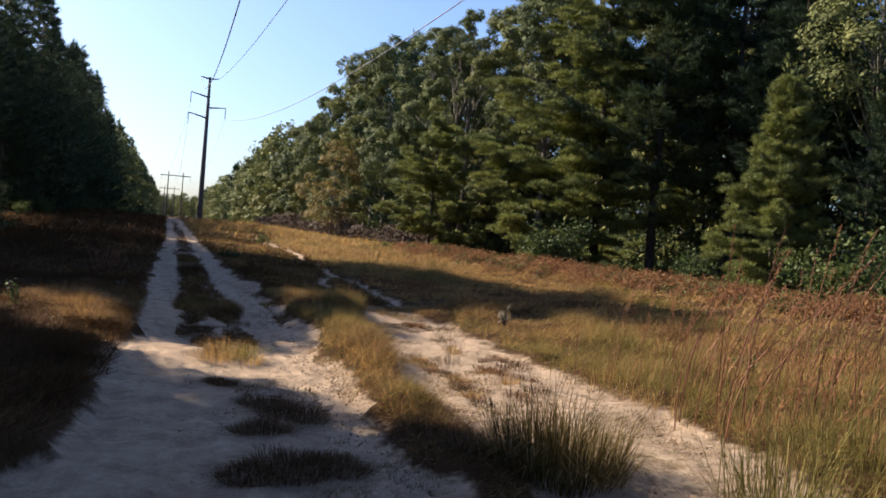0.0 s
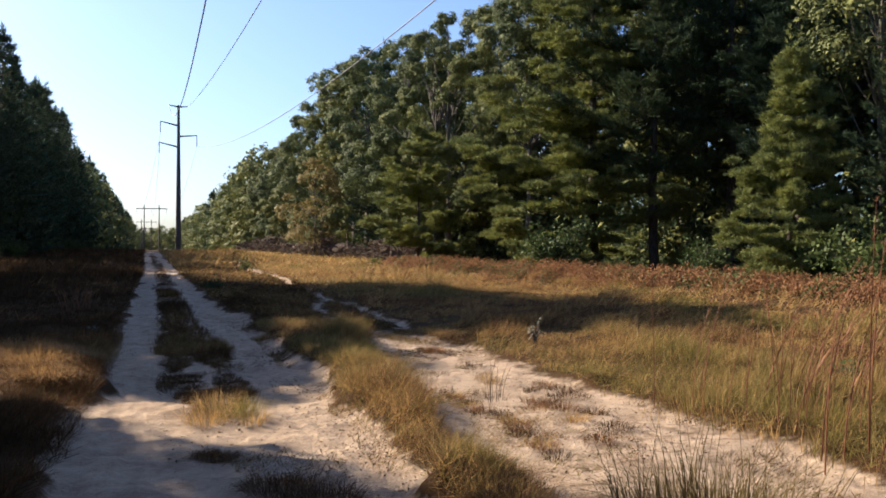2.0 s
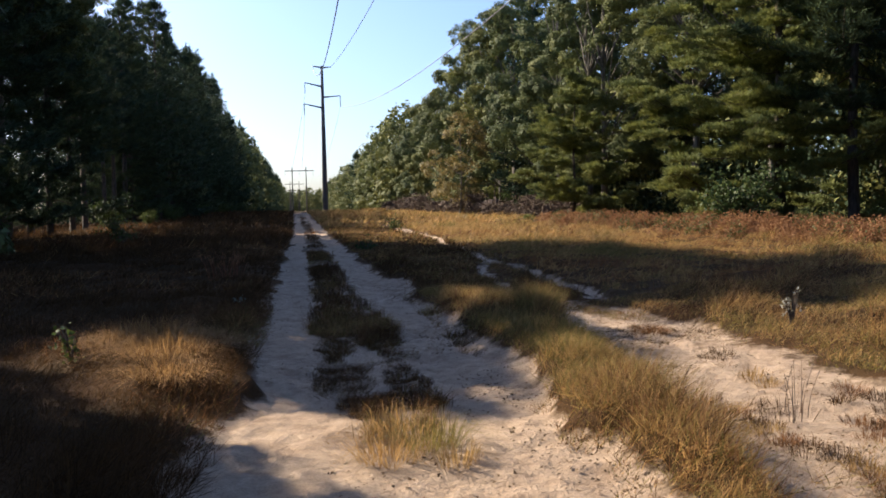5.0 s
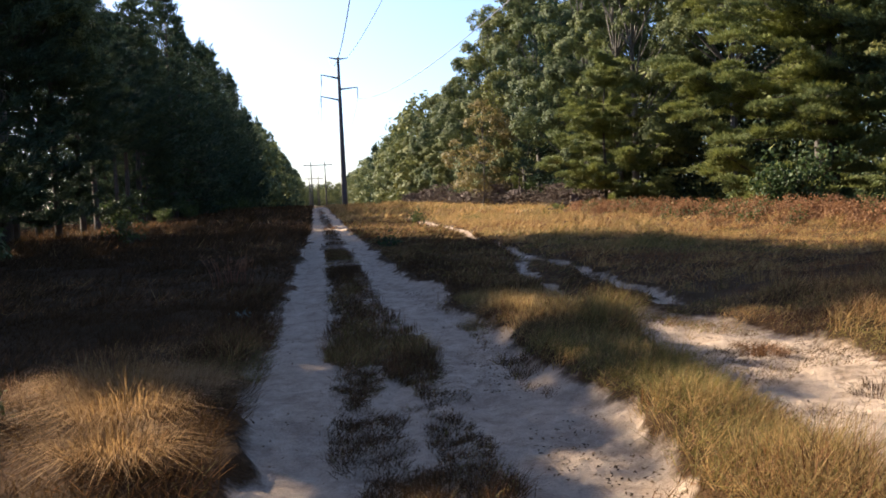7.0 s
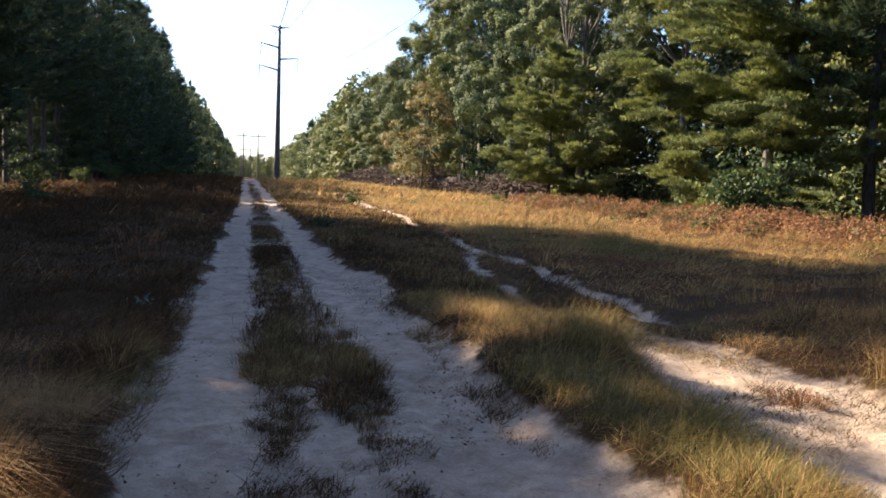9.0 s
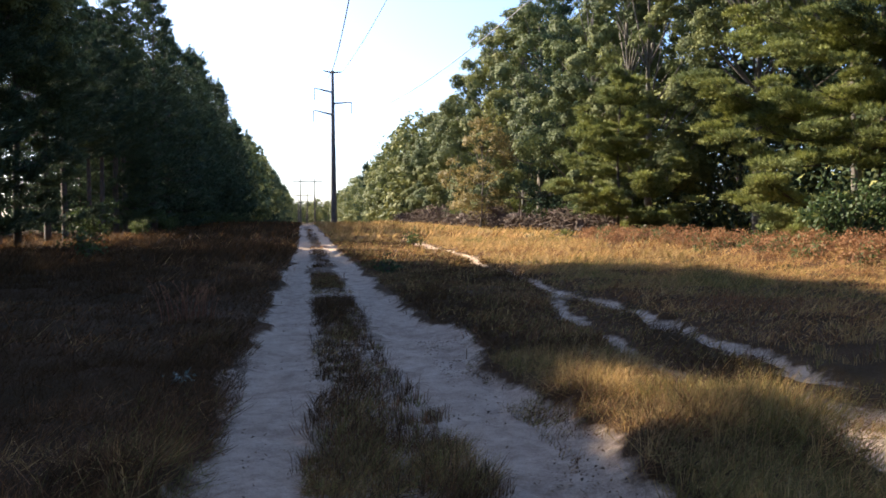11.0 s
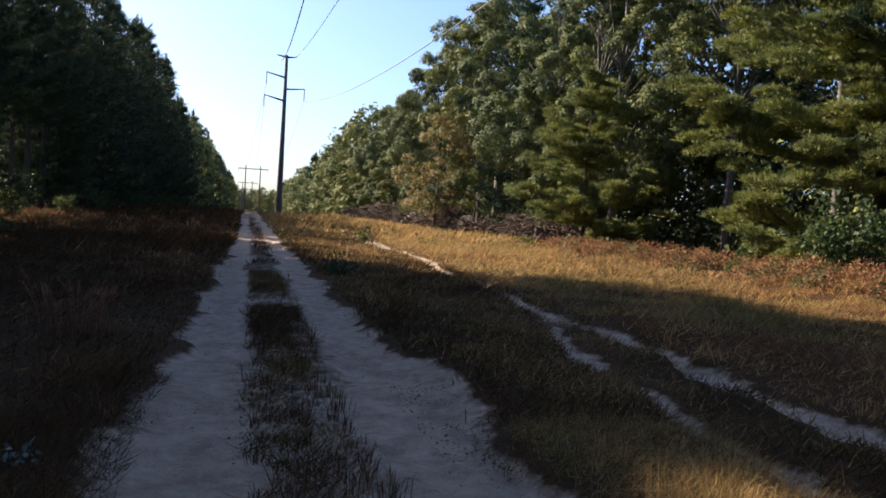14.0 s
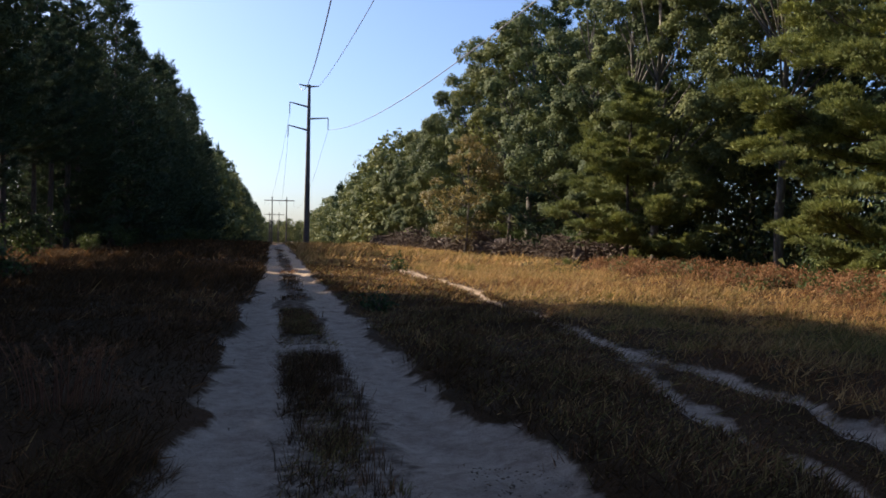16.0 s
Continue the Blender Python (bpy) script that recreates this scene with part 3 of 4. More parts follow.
def oak(x, y, tall, turn=None):
    k = int(rng.integers(3))
    return plant(OAKS[k], x, y, tall / (17.0, 18.5, 15.5)[k], turn)


def back_oak(x, y, tall, turn=None):
    k = int(rng.integers(2))
    return plant(BACK_OAKS[k], x, y, tall / (17.0, 18.0)[k], turn)


def near_oak(x, y, tall, k, turn=None):
    return plant(NEAR_OAKS[k], x, y, tall / (18.5, 17.5)[k], turn)


def near_pine(x, y, tall, k=1, turn=None):
    return plant(NEAR_PINES[k], x, y, tall / (20.0, 18.0)[k], turn)


def pine(x, y, tall, turn=None):
    k = int(rng.integers(2))
    return plant(PINES[k], x, y, tall / (17.5, 19.0)[k], turn)


# right-hand woods: single trees in front, then rows
for x, y, tall in ((26.0, 20.0, 13.0), (31.0, 31.0, 13.0), (29.0, 25.0, 12.0), (25.5, 40.0, 18.0)):
    oak(x, y, tall)
for x, y, tall, k in ((20.6, 46.0, 19.0, 0), (24.0, 42.0, 20.5, 0), (16.0, 59.0, 17.5, 1), (19.6, 53.0, 18.0, 0), (16.0, 63.0, 17.5, 1)):
    near_oak(x, y, tall, k)
for x, y, tall, k in ((21.8, 35.0, 18.5, 0), (25.2, 33.0, 14.0, 0), (22.0, 30.6, 13.5, 0), (26.4, 28.6, 12.5, 1), (28.4, 35.0, 14.0, 0), (21.6, 24.6, 10.0, 1)):
    near_pine(x, y, tall, k)
pine(27.0, 46.0, 18.0)


def tall_right(y):
    return lerp(y, [60, 70, 86, 103, 106, 110, 118, 131, 145, 160], [17.5, 17.6, 19.4, 20.2, 19.0, 15.8, 15.8, 15.4, 17.0, 18.0])


for y in np.arange(69, 150, 5.6):
    (pine if rng.random() > 0.92 else oak)(edge_right(y) + 4.2 + rng.uniform(-1.0, 0.9), y + rng.uniform(-1, 1), tall_right(y) * rng.uniform(0.90, 1.03))
for x, y, tall in ((33, 26, 12), (28, 38, 16), (31, 36, 16), (27, 50, 17), (23, 56, 16.5), (30, 44, 17), (33, 52, 17)):
    back_oak(x, y, tall)
for x, y, tall in ((30, 20, 11), (29, 12, 12), (25, 8, 12)):
    oak(x, y, tall)
for y in np.arange(60, 150, 7.5):
    back_oak(edge_right(y) + 9.5 + rng.uniform(-1, 1), y + rng.uniform(-2, 2), tall_right(y) * rng.uniform(0.95, 1.05))
for y in np.arange(150, 500, 10.5):
    for off in ((3.9, 10.0) if y < 260 else (3.9,)):
        plant(FAR_OAKS[int(rng.integers(2))] if rng.random() < 0.8 else FAR_PINES[0], edge_right(y) + off + rng.uniform(-1.2, 1.2), y + rng.uniform(-2.5, 2.5), rng.uniform(0.82, 1.08))


def tall_left(y):
    return lerp(y, [34, 36, 38, 45, 47, 49, 52, 56, 62, 69, 74, 80, 88, 94, 100, 108, 118, 126, 140, 150],
                [14.5, 18.0, 20.5, 20.5, 18.5, 16.0, 15.2, 14.6, 13.8, 14.6, 16.4, 18.4, 18.8, 18.6, 18.4, 19.4, 19.4, 20.4, 19.8, 19.4])


# left-hand woods: pines, the nearest with bare lower trunks
for k, y in enumerate(np.arange(37.3, 150, 4.6)):
    x, tall = edge_left(y) - 2.9 + rng.uniform(-0.7, 0.7), tall_left(y) * rng.uniform(0.94, 1.04)
    if y < 54:
        near_pine(x, y + rng.uniform(-0.5, 0.5), tall, 0 if k % 3 == 1 else 1)
    elif y < 76:
        near_pine(x, y + rng.uniform(-0.6, 0.6), tall, 0 if 55 < y < 70 else 1)
    else:
        pine(x, y + rng.uniform(-0.6, 0.6), tall)
for k, y in enumerate(np.arange(80.0, 150, 5.0)):
    pine(edge_left(y) - 7.2 + rng.uniform(-1, 1), y + rng.uniform(-1.0, 1.0), tall_left(y) * rng.uniform(0.92, 1.0))
for y in np.arange(150, 500, 10.5):
    for off in ((3.0, 9.0) if y < 260 else (3.0,)):
        plant(FAR_PINES[0] if rng.random() < 0.6 else FAR_OAKS[int(rng.integers(2))], edge_left(y) - off + rng.uniform(-1.2, 1.2), y + rng.uniform(-2, 2), rng.uniform(0.9, 1.08))
for y in np.arange(33.0, 50, 2.8):
    pine(edge_left(y) - 9.0 + rng.uniform(-1.2, 1.2), y, rng.uniform(8.0, 10.5))
for y in np.arange(28.0, 84, 4.0):
    back_oak(edge_left(y) - 15.0 + rng.uniform(-1, 1), y, rng.uniform(9.5, 11.0))
# lower trees, mostly unseen, added before the tall woods to shape shade and sun gaps
rng = np.random.default_rng(31)
for y, tall in [(v, 14.6) for v in np.arange(-1.0, 16.0, 2.3)] + [(16.2, 12.6), (19.6, 8.6), (21.0, 8.4), (22.3, 8.4), (23.3, 8.2), (27.9, 13.5), (29.1, 13.5), (30.4, 12.8), (31.8, 12.2), (33.2, 11.7)]:
    plant(SHADE_OAKS[0], edge_left(y) - 2.6 + rng.uniform(-0.4, 0.4), y, tall / 15.0 * rng.uniform(0.98, 1.02))
for y, tall in [(v, 15.2) for v in np.arange(2.0, 17.0, 2.9)] + [(20.8, 8.8), (22.2, 8.7), (23.8, 8.7), (28.0, 12.8), (29.6, 12.8), (31.2, 13.0), (32.8, 12.6)]:
    plant(SHADE_OAKS[0], edge_left(y) - 5.3 + rng.uniform(-0.4, 0.4), y, tall / 15.0 * rng.uniform(0.98, 1.02))
# oaks added among the pines; high crowns out of view make solid shade
for y, tall in ((39.6, 20.0), (42.0, 22.2), (44.6, 21.4), (46.6, 18.6), (49.6, 16.2), (53.0, 15.2)):
    near_oak(edge_left(y) - 3.8 + rng.uniform(-0.4, 0.4), y, tall, 0)
# unseen thin crown on a bare trunk, added to block sun above the gap
shade_oak = label_tree(make_oak(np.random.default_rng(9), 12.7, 1.1, 0.24, 4200, 0.87, 14, bough=0.7), "unseen oak with a high crown, added to shade the tracks", "oaks with high crowns")
shade_oak.matrix_basis = stand(edge_left(25.2) - 2.6, 25.2, 0)
copy_thing(shade_oak, stand(edge_left(26.4) - 2.6, 26.4, 130))
# narrow unseen pines, added to shade the near tracks
for y, tall in ((18.2, 13.4), (19.4, 13.6)):
    near_pine(edge_left(y) - 2.4, y, tall)
# the woods go on behind
for y in np.arange(-62, -2, 7.0):
    plant(FAR_OAKS[0], edge_left(y) - 3.5, y, 0.95)
    plant(FAR_OAKS[1], edge_right(max(y, -20.0)) + 4.5, y, 0.95)
for x in np.arange(-22, 34, 6.0):
    plant(FAR_OAKS[int(rng.integers(2))], x, -72 + rng.uniform(-2, 2), 0.95)
# woods that close the view down the line
for k in range(34):
    plant(FAR_OAKS[int(rng.integers(2))], -70 + k * 2.9 + rng.uniform(-1, 1), 600 + rng.uniform(-20, 20), rng.uniform(0.75, 1.0))
    plant(FAR_OAKS[int(rng.integers(2))], -68.6 + k * 2.9 + rng.uniform(-1, 1), 650 + rng.uniform(-15, 15), rng.uniform(0.75, 1.0))

# single trees in front of the right-hand woods
rng = np.random.default_rng(21)
big_pine = label_tree(make_pine(rng, 18.0, 5.4, 0.035, 0.20, 8, 60, 1.12, width=0.021, open_=0.02, sides=5, needle_mat=WHITE_PINE, inner=0.16, bare=(5.2, 7.0), pads=85, puff=0.85,
                                extra=((145, 5.7, 6.6), (170, 5.1, 5.6), (205, 5.6, 5.4), (120, 7.6, 6.2), (185, 7.9, 5.8), (225, 3.4, 5.2), (190, 2.2, 5.4), (160, 3.6, 5.6), (150, 1.4, 4.8), (215, 1.0, 4.6))), "large white pine with long level boughs reaching over the clearing")
big_pine.matrix_basis = stand(17.13, 38.4, 0)
dark_pine = label_tree(make_pine(rng, 17.0, 4.6, 0.30, 0.36, 8, 38, 1.1, width=0.026, open_=0.12, sides=5), "tall dark pine with bare lower trunk in the woods")
dark_pine.matrix_basis = stand(18.9, 36.3, 75)
low_pine = label_tree(make_pine(rng, 8.4, 4.0, 0.05, 0.20, 8, 60, 0.98, width=0.021, open_=0.02, sides=5, needle_mat=WHITE_PINE, inner=0.16, taper=0.66, pads=85, puff=0.85), "low spreading white pine at the edge of the clearing")
low_pine.matrix_basis = stand(12.6, 53.5, 140)
young_pine = label_tree(make_pine(rng, 7.8, 2.5, 0.05, 0.17, 9, 60, 0.62, width=0.014, sides=5, needle_mat=WHITE_PINE, inner=0.16, pads=190, puff=0.6, taper=0.95), "young bushy pine beside the rust-coloured ferns")
young_pine.matrix_basis = stand(17.5, 25.4, 0)
yellow_tree = label_tree(make_oak(rng, 8.6, 2.7, 0.15, 9500, 0.10, 24, PALE_BARK, YELLOW, 0.8, True, "young_birch"), "small yellowing tree with thin stems above the brush pile")
yellow_tree.matrix_basis = stand(9.2, 78.5, 30)
birch = label_tree(make_oak(rng, 15.5, 3.4, 0.16, 16000, 0.46, 22, PALE_BARK, OAK, 0.62, True, "slim_tree"), "slim tree with a pale crooked trunk beside the ferns")
birch.matrix_basis = stand(23.0, 27.7, 10)


# ---------------------------------------------------------------- undergrowth
def make_shrub(rng, tall, wide, leaf, n, mat, name="shrub"):
    sh = new(name)
    paths = []
    tips = []
    for k in range(9):
        a, r = rng.uniform(0, 2 * math.pi), wide * rng.uniform(0.3, 0.9)
        tip = np.array([math.cos(a) * r, math.sin(a) * r, tall * rng.uniform(0.55, 0.95)])
        t = np.linspace(0, 1, 4)[:, None]
        paths.append((tip * t + [0, 0, 1] * np.sin(t * np.pi) * 0.1 * tall, np.linspace(0.02, 0.005, 4) * (0.5 + tall * 0.4)))
        tips.append(tip)
    for group in ([[p] for p in paths] if name == "weed" else [paths]):
        v, f = tubes(group, 4)
        part("stem", mesh_from("stem", v, f, BARK), sh)
    tips = np.array(tips)
    c = tips[rng.integers(0, 9, n // 12)] * rng.uniform(0.35, 1.05, (n // 12, 1)) + rng.normal(size=(n // 12, 3)) * wide * [0.22, 0.22, 0.12]
    p = np.repeat(c, 12, 0) + rng.normal(size=(len(c) * 12, 3)) * leaf
    p[:, 2] = np.abs(p[:, 2])
    v, f = leaves(rng, p, leaf)
    part("crown", mesh_from("crown", v, f, mat), sh)
    return sh


SHRUBS = [tagged(make_shrub(rng, 2.2, 1.4, 0.13, 1500, SHRUB), "leafy green shrub at the foot of the woods", "shrub", "shrubs of the woods"),
          tagged(make_shrub(rng, 1.5, 1.3, 0.11, 1300, SHRUB), "low leafy green shrub at the foot of the woods", "shrub", "shrubs of the woods")]
for y in np.arange(14, 110, 2.6):
    for off in (0.6, 3.0):
        if rng.random() < (0.12 if 26 < y < 60 else 0.0 if 60 <= y < 100 and off < 1 else 0.6):
            plant(SHRUBS[int(rng.integers(2))], edge_right(y) + off + rng.uniform(-0.7, 0.7), y + rng.uniform(-1, 1), rng.uniform(0.55, 1.15))
for y in np.arange(56, 130, 9.0):
    plant(SHRUBS[int(rng.integers(2))], edge_left(y) + rng.uniform(-0.8, 0.5), y + rng.uniform(-1, 1), rng.uniform(0.5, 1.1))


def stuff(name, v, f, mat, label, category):
    return tagged(new(name, mesh_from(name, v, f, mat)), label, category, "", "stuff")


def thicket(side, n, seed):
    r = np.random.default_rng(seed)
    y = r.uniform(-12, 190, n)
    x = (edge_right(y) + r.uniform(7, 18, n)) if side > 0 else (edge_left(y) - r.uniform(6, 18, n))
    z = rise(y) + r.uniform(0, 1, n) ** 1.3 * 7.5
    keep = y > (-20 if side > 0 else 31)
    if side < 0:                                   # gaps between the clumps, through which low light comes
        keep &= (y < 56) | (y > 76)
        for gap in (19.5, 22.6, 26.6, 30.6, 35.2, 41.0, 46.0, 51.0):
            keep &= np.abs(y + 0.9 * x - gap) > 0.9
    return small_leaves(r, np.stack([x, y, z], 1)[keep], 0.34, np.zeros((int(keep.sum()), 3)), 1.0)


def shade_copse(n, seed):
    r = np.random.default_rng(seed)
    y = r.uniform(24, 76, n)
    return small_leaves(r, np.stack([edge_right(y) + r.uniform(7.5, 14, n), y, rise(y) + r.uniform(0, 1, n) ** 1.4 * 10], 1), 0.28, np.zeros((n, 3)), 1.0)


# dark needle colour stands in for the deep shade between the pines
v, f = shade_copse(46000, 8)
stuff("undergrowth", v, f, PINE, "dense green undergrowth, added to darken the inside of the woods", "undergrowth")
v, f = thicket(1, 60000, 3)
stuff("undergrowth", v, f, OAK, "dense green undergrowth, added to darken the inside of the woods", "undergrowth")
# dark needle colour here too, for the shade inside the left woods
v, f = thicket(-1, 70000, 4)
stuff("undergrowth", v, f, PINE, "dense green undergrowth, added to darken the inside of the woods", "undergrowth")


# second, greener scatter of leaves stands in for backlit glimpses
v, f = thicket(-1, 9000, 14)
stuff("undergrowth", v, f, SHRUB, "sparse greener leaves inside the woods, standing for backlit ones", "undergrowth")


def ferns(seed, n, per, low, high, size):
    """Low bushy clumps of drooping fronds along the foot of the woods."""
    r = np.random.default_rng(seed)
    y = r.uniform(12, 51, n)
    x = edge_right(y) - 1.5 + r.normal(size=n) * 0.6
    tall = r.uniform(low, high, n)
    a, d = r.uniform(0, 2 * np.pi, n * per), np.sqrt(r.uniform(0, 1, n * per)) * 0.42
    px, py = np.repeat(x, per) + np.cos(a) * d, np.repeat(y, per) + np.sin(a) * d
    pz = height(px, py) + np.repeat(tall, per) * r.uniform(0.05, 1.0, n * per) * np.sqrt(np.clip(1.05 - (d / 0.45) ** 2, 0.05, 1))
    out = np.stack([np.cos(a) * d, np.sin(a) * d, np.full(n * per, 0.2)], 1) * 2
    return small_leaves(r, np.stack([px, py, pz], 1), size, out, 0.6)


v, f = ferns(5, 760, 170, 0.30, 0.70, 0.062)
stuff("fern_bank", v, f, FERN, "bank of rust-brown dying ferns along the woods", "ferns")
v, f = ferns(6, 170, 90, 0.25, 0.65, 0.08)
stuff("weed_bank", v, f, SHRUB, "green weeds growing among the dying ferns", "weeds")


# ---------------------------------------------------------------- brush piles of cut branches
def brush_pile(seed, long, wide, tall, n):
    r = np.random.default_rng(seed)
    paths = []
    for k in range(n):
        u = r.uniform(-1, 1)
        top = tall * (1 - 0.55 * u * u) * r.uniform(0.1, 1.0)
        c = np.array([u * long, r.normal() * wide * 0.4, top])
        d = unit(np.array([r.normal(), r.normal(), r.normal() * 0.45]))
        ln = r.uniform(0.3, 0.9)
        t = np.linspace(-0.5, 0.5, 4)[:, None]
        p = c + d * ln * t + r.normal(size=3) * 0.5 * (t * t - 0.1)
        p[:, 2] = np.maximum(p[:, 2], 0.0)
        paths.append((p, np.linspace(1, 0.4, 4) * r.uniform(0.012, 0.055)))
    return tubes(paths, 4)


for k in range(9):
    u = k / 8
    x, y = 13.9 - 9.3 * u, 61.5 + 42.0 * u
    v, f = brush_pile(40 + k, 2.3, 1.3, 1.9 - 0.35 * (k % 3), 420)
    tagged(new("brush_pile", mesh_from("brush_pile", v, f, BRUSH)), "tangled pile of cut grey-brown dead branches", "brush pile", "brush piles", "stuff").matrix_basis = stand(x, y, 105 + rng.uniform(-15, 15))


def stump(seed, x, y, size, turn):
    """An uprooted stump lying on its side, with broken roots round a lumpy mass."""
    r = np.random.default_rng(seed)
    bm = bmesh.new()
    bmesh.ops.create_icosphere(bm, subdivisions=3, radius=size)
    for vert in bm.verts:
        k = 1 + 0.45 * noise.noise(vert.co * (1.6 / size) + Vector((seed, 0, 0))) + 0.15 * noise.noise(vert.co * (5 / size))
        vert.co = Vector((vert.co.x * k * 1.25, vert.co.y * k * 0.8, max(vert.co.z * k, -0.6 * size) + 0.55 * size))
    me = bpy.data.meshes.new("root_mass")
    bm.to_mesh(me)
    bm.free()
    me.materials.append(BRUSH)
    st = new("tree_stump")
    part("root_mass", smooth(me), st)
    paths = []
    for k in range(14):
        d = unit(np.array([r.normal(), r.normal() * 0.7, abs(r.normal()) * 0.7]))
        t = np.linspace(0, 1, 5)[:, None]
        p = np.array([0, 0, 0.5 * size]) + d * size * t * r.uniform(1.3, 2.0) + r.normal(size=3) * 0.3 * size * t * t
        p[:, 2] = np.maximum(p[:, 2], 0.02)
        paths.append((p, size * 0.13 * np.linspace(1, 0.25, 5)))
    v, f = tubes(paths, 5)
    part("roots", mesh_from("roots", v, f, BRUSH), st)
    st.matrix_basis = stand(x, y, turn)
    return tagged(st, "uprooted grey-brown tree stump lying by the brush piles", "stump", "uprooted stumps")


for k, (x, y, size) in enumerate(((11.4, 74.6, 0.85), (13.2, 62.5, 0.65), (12.9, 66.0, 0.6), (10.2, 77.5, 0.6), (8.6, 86.0, 0.7), (14.2, 60.0, 0.45))):
    stump(60 + k, x, y, size, 40 * k)


# ---------------------------------------------------------------- grasses
def blades(r, x, y, h, w, lean, dirs=None):
    """Tapered, bending blades: a quad and a tip each."""
    n = len(x)
    a = r.uniform(0, 2 * np.pi, n) if dirs is None else dirs
    o = np.stack([np.cos(a), np.sin(a), np.zeros(n)], 1)
    b = a + r.normal(size=n) * 0.5 + np.pi / 2
    sd = np.stack([np.cos(b), np.sin(b), np.zeros(n)], 1) * (w * 0.5)[:, None]
    P = np.stack([x, y, height(x, y) - 0.01], 1)
    ln = (lean * h)[:, None]
    up = np.array([0, 0, 1.0])
    mid = P + o * ln * 0.28 + up * (h * (0.66 - 0.12 * np.clip(lean, 0, 1.5)))[:, None]
    tip = P + o * ln + up * (h * (1 - 0.48 * np.clip(lean, 0, 1.6)))[:, None]
    v = np.stack([P - sd, P + sd, mid - sd * 0.8, mid + sd * 0.8, tip], 1).reshape(-1, 3)
    k = np.arange(n)[:, None] * 5
    return v, [k + [0, 1, 3, 2], k + [2, 3, 4]]


def tufts(r, cx, cy, ch, count, radius, width, lean=0.9):
    n = len(cx)
    a, d = r.uniform(0, 2 * np.pi, n * count), np.abs(r.normal(size=n * count)) * np.repeat(radius, count) * 0.6
    x, y = np.repeat(cx, count) + np.cos(a) * d, np.repeat(cy, count) + np.sin(a) * d
    h = np.repeat(ch, count) * r.uniform(0.45, 1.15, n * count)
    w = np.repeat(width, count) * r.uniform(0.6, 1.3, n * count)
    return blades(r, x, y, h, w, np.abs(r.normal(size=n * count)) * lean * 0.8 + 0.1, a + r.normal(size=n * count) * 0.7)


def meadow(name, label, mats, r, x0, x1, y0, y1, per_m2, count, tall, radius, width, keep=None, lean=0.9):
    """Tufts over a strip between two borders; which grass grows where follows broad patches."""
    n = int(per_m2 * (y1 - y0) * np.mean([x1(t) - x0(t) for t in np.linspace(y0, y1, 20)]))
    y = r.uniform(y0, y1, n)
    x = x0(y) + r.uniform(0, 1, n) * (x1(y) - x0(y))
    ok = r.uniform(0, 1, n) > sand_share(x, y) * 1.6 if keep is None else r.uniform(0, 1, n) < keep(x, y)
    x, y = x[ok], y[ok]
    h = tall * (0.60 + 0.35 * wave(x, y, 1.6, 31) + 0.6 * np.clip(wave(x, y, 4.0, 33) + 0.2, 0, 1)) * r.uniform(0.7, 1.25, len(x))
    pick = wave(x, y, 0.9, 37) + 0.8 * r.normal(size=len(x)) * 0.6
    cuts = np.quantile(pick, np.cumsum([s_ for _, s_ in mats])[:-1]) if len(mats) > 1 else []
    kind = np.searchsorted(cuts, pick)
    for k, (mat, _) in enumerate(mats):
        m = kind == k
        if m.sum() < 2:
            continue
        v, f = tufts(r, x[m], y[m], h[m], count, np.full(m.sum(), radius), np.full(m.sum(), width), lean)
        stuff(name, v, f, mat, label, "grass")


def thatch(name, label, mats, r, x0, x1, y0, y1, per_m2, long, width, keep=None, low=12, high=62):
    """Bent and fallen blades that cover the soil, one triangle each, leaning with the wind."""
    n = int(per_m2 * (y1 - y0) * np.mean([x1(t) - x0(t) for t in np.linspace(y0, y1, 20)]))
    y = r.uniform(y0, y1, n)
    x = x0(y) + r.uniform(0, 1, n) * (x1(y) - x0(y))
    ok = r.uniform(0, 1, n) > sand_share(x, y) * 1.5 if keep is None else r.uniform(0, 1, n) < keep(x, y)
    x, y = x[ok], y[ok]
    n = len(x)
    lush = 0.55 + 0.30 * wave(x, y, 1.6, 31) + 0.85 * np.clip(wave(x, y, 4.0, 33) + 0.25, 0, 1)
    a, e = r.normal(size=n) * 1.5, np.radians(r.uniform(low, high, n))
    ln = long * r.uniform(0.5, 1.3, n) * lush
    P = np.stack([x, y, height(x, y) + r.uniform(0, 0.03, n)], 1)
    d = np.stack([np.cos(a) * np.cos(e), np.sin(a) * np.cos(e), np.sin(e)], 1)
    sd = unit(np.cross(d, r.normal(size=(n, 3)))) * (width * r.uniform(0.6, 1.4, n) * 0.5)[:, None]
    V = np.stack([P - sd, P + sd, P + d * ln[:, None]], 1)
    pick = wave(x, y, 0.9, 37) * 0.6 + wave(x, y, 4.2, 38) * 0.6 + r.normal(size=n) * 0.40
    cuts = np.quantile(pick, np.cumsum([s_ for _, s_ in mats])[:-1])
    kind = np.searchsorted(cuts, pick)
    for k, (mat, _) in enumerate(mats):
        v = V[kind == k].reshape(-1, 3)
        stuff(name, v, [np.arange(len(v)).reshape(-1, 3)], mat, label, "grass")


gr = np.random.default_rng(11)
FIELD = "dry golden and green wild grass of the clearing"
VERGE = "dry brown wild grass of the verge, coloured darker for its shade"
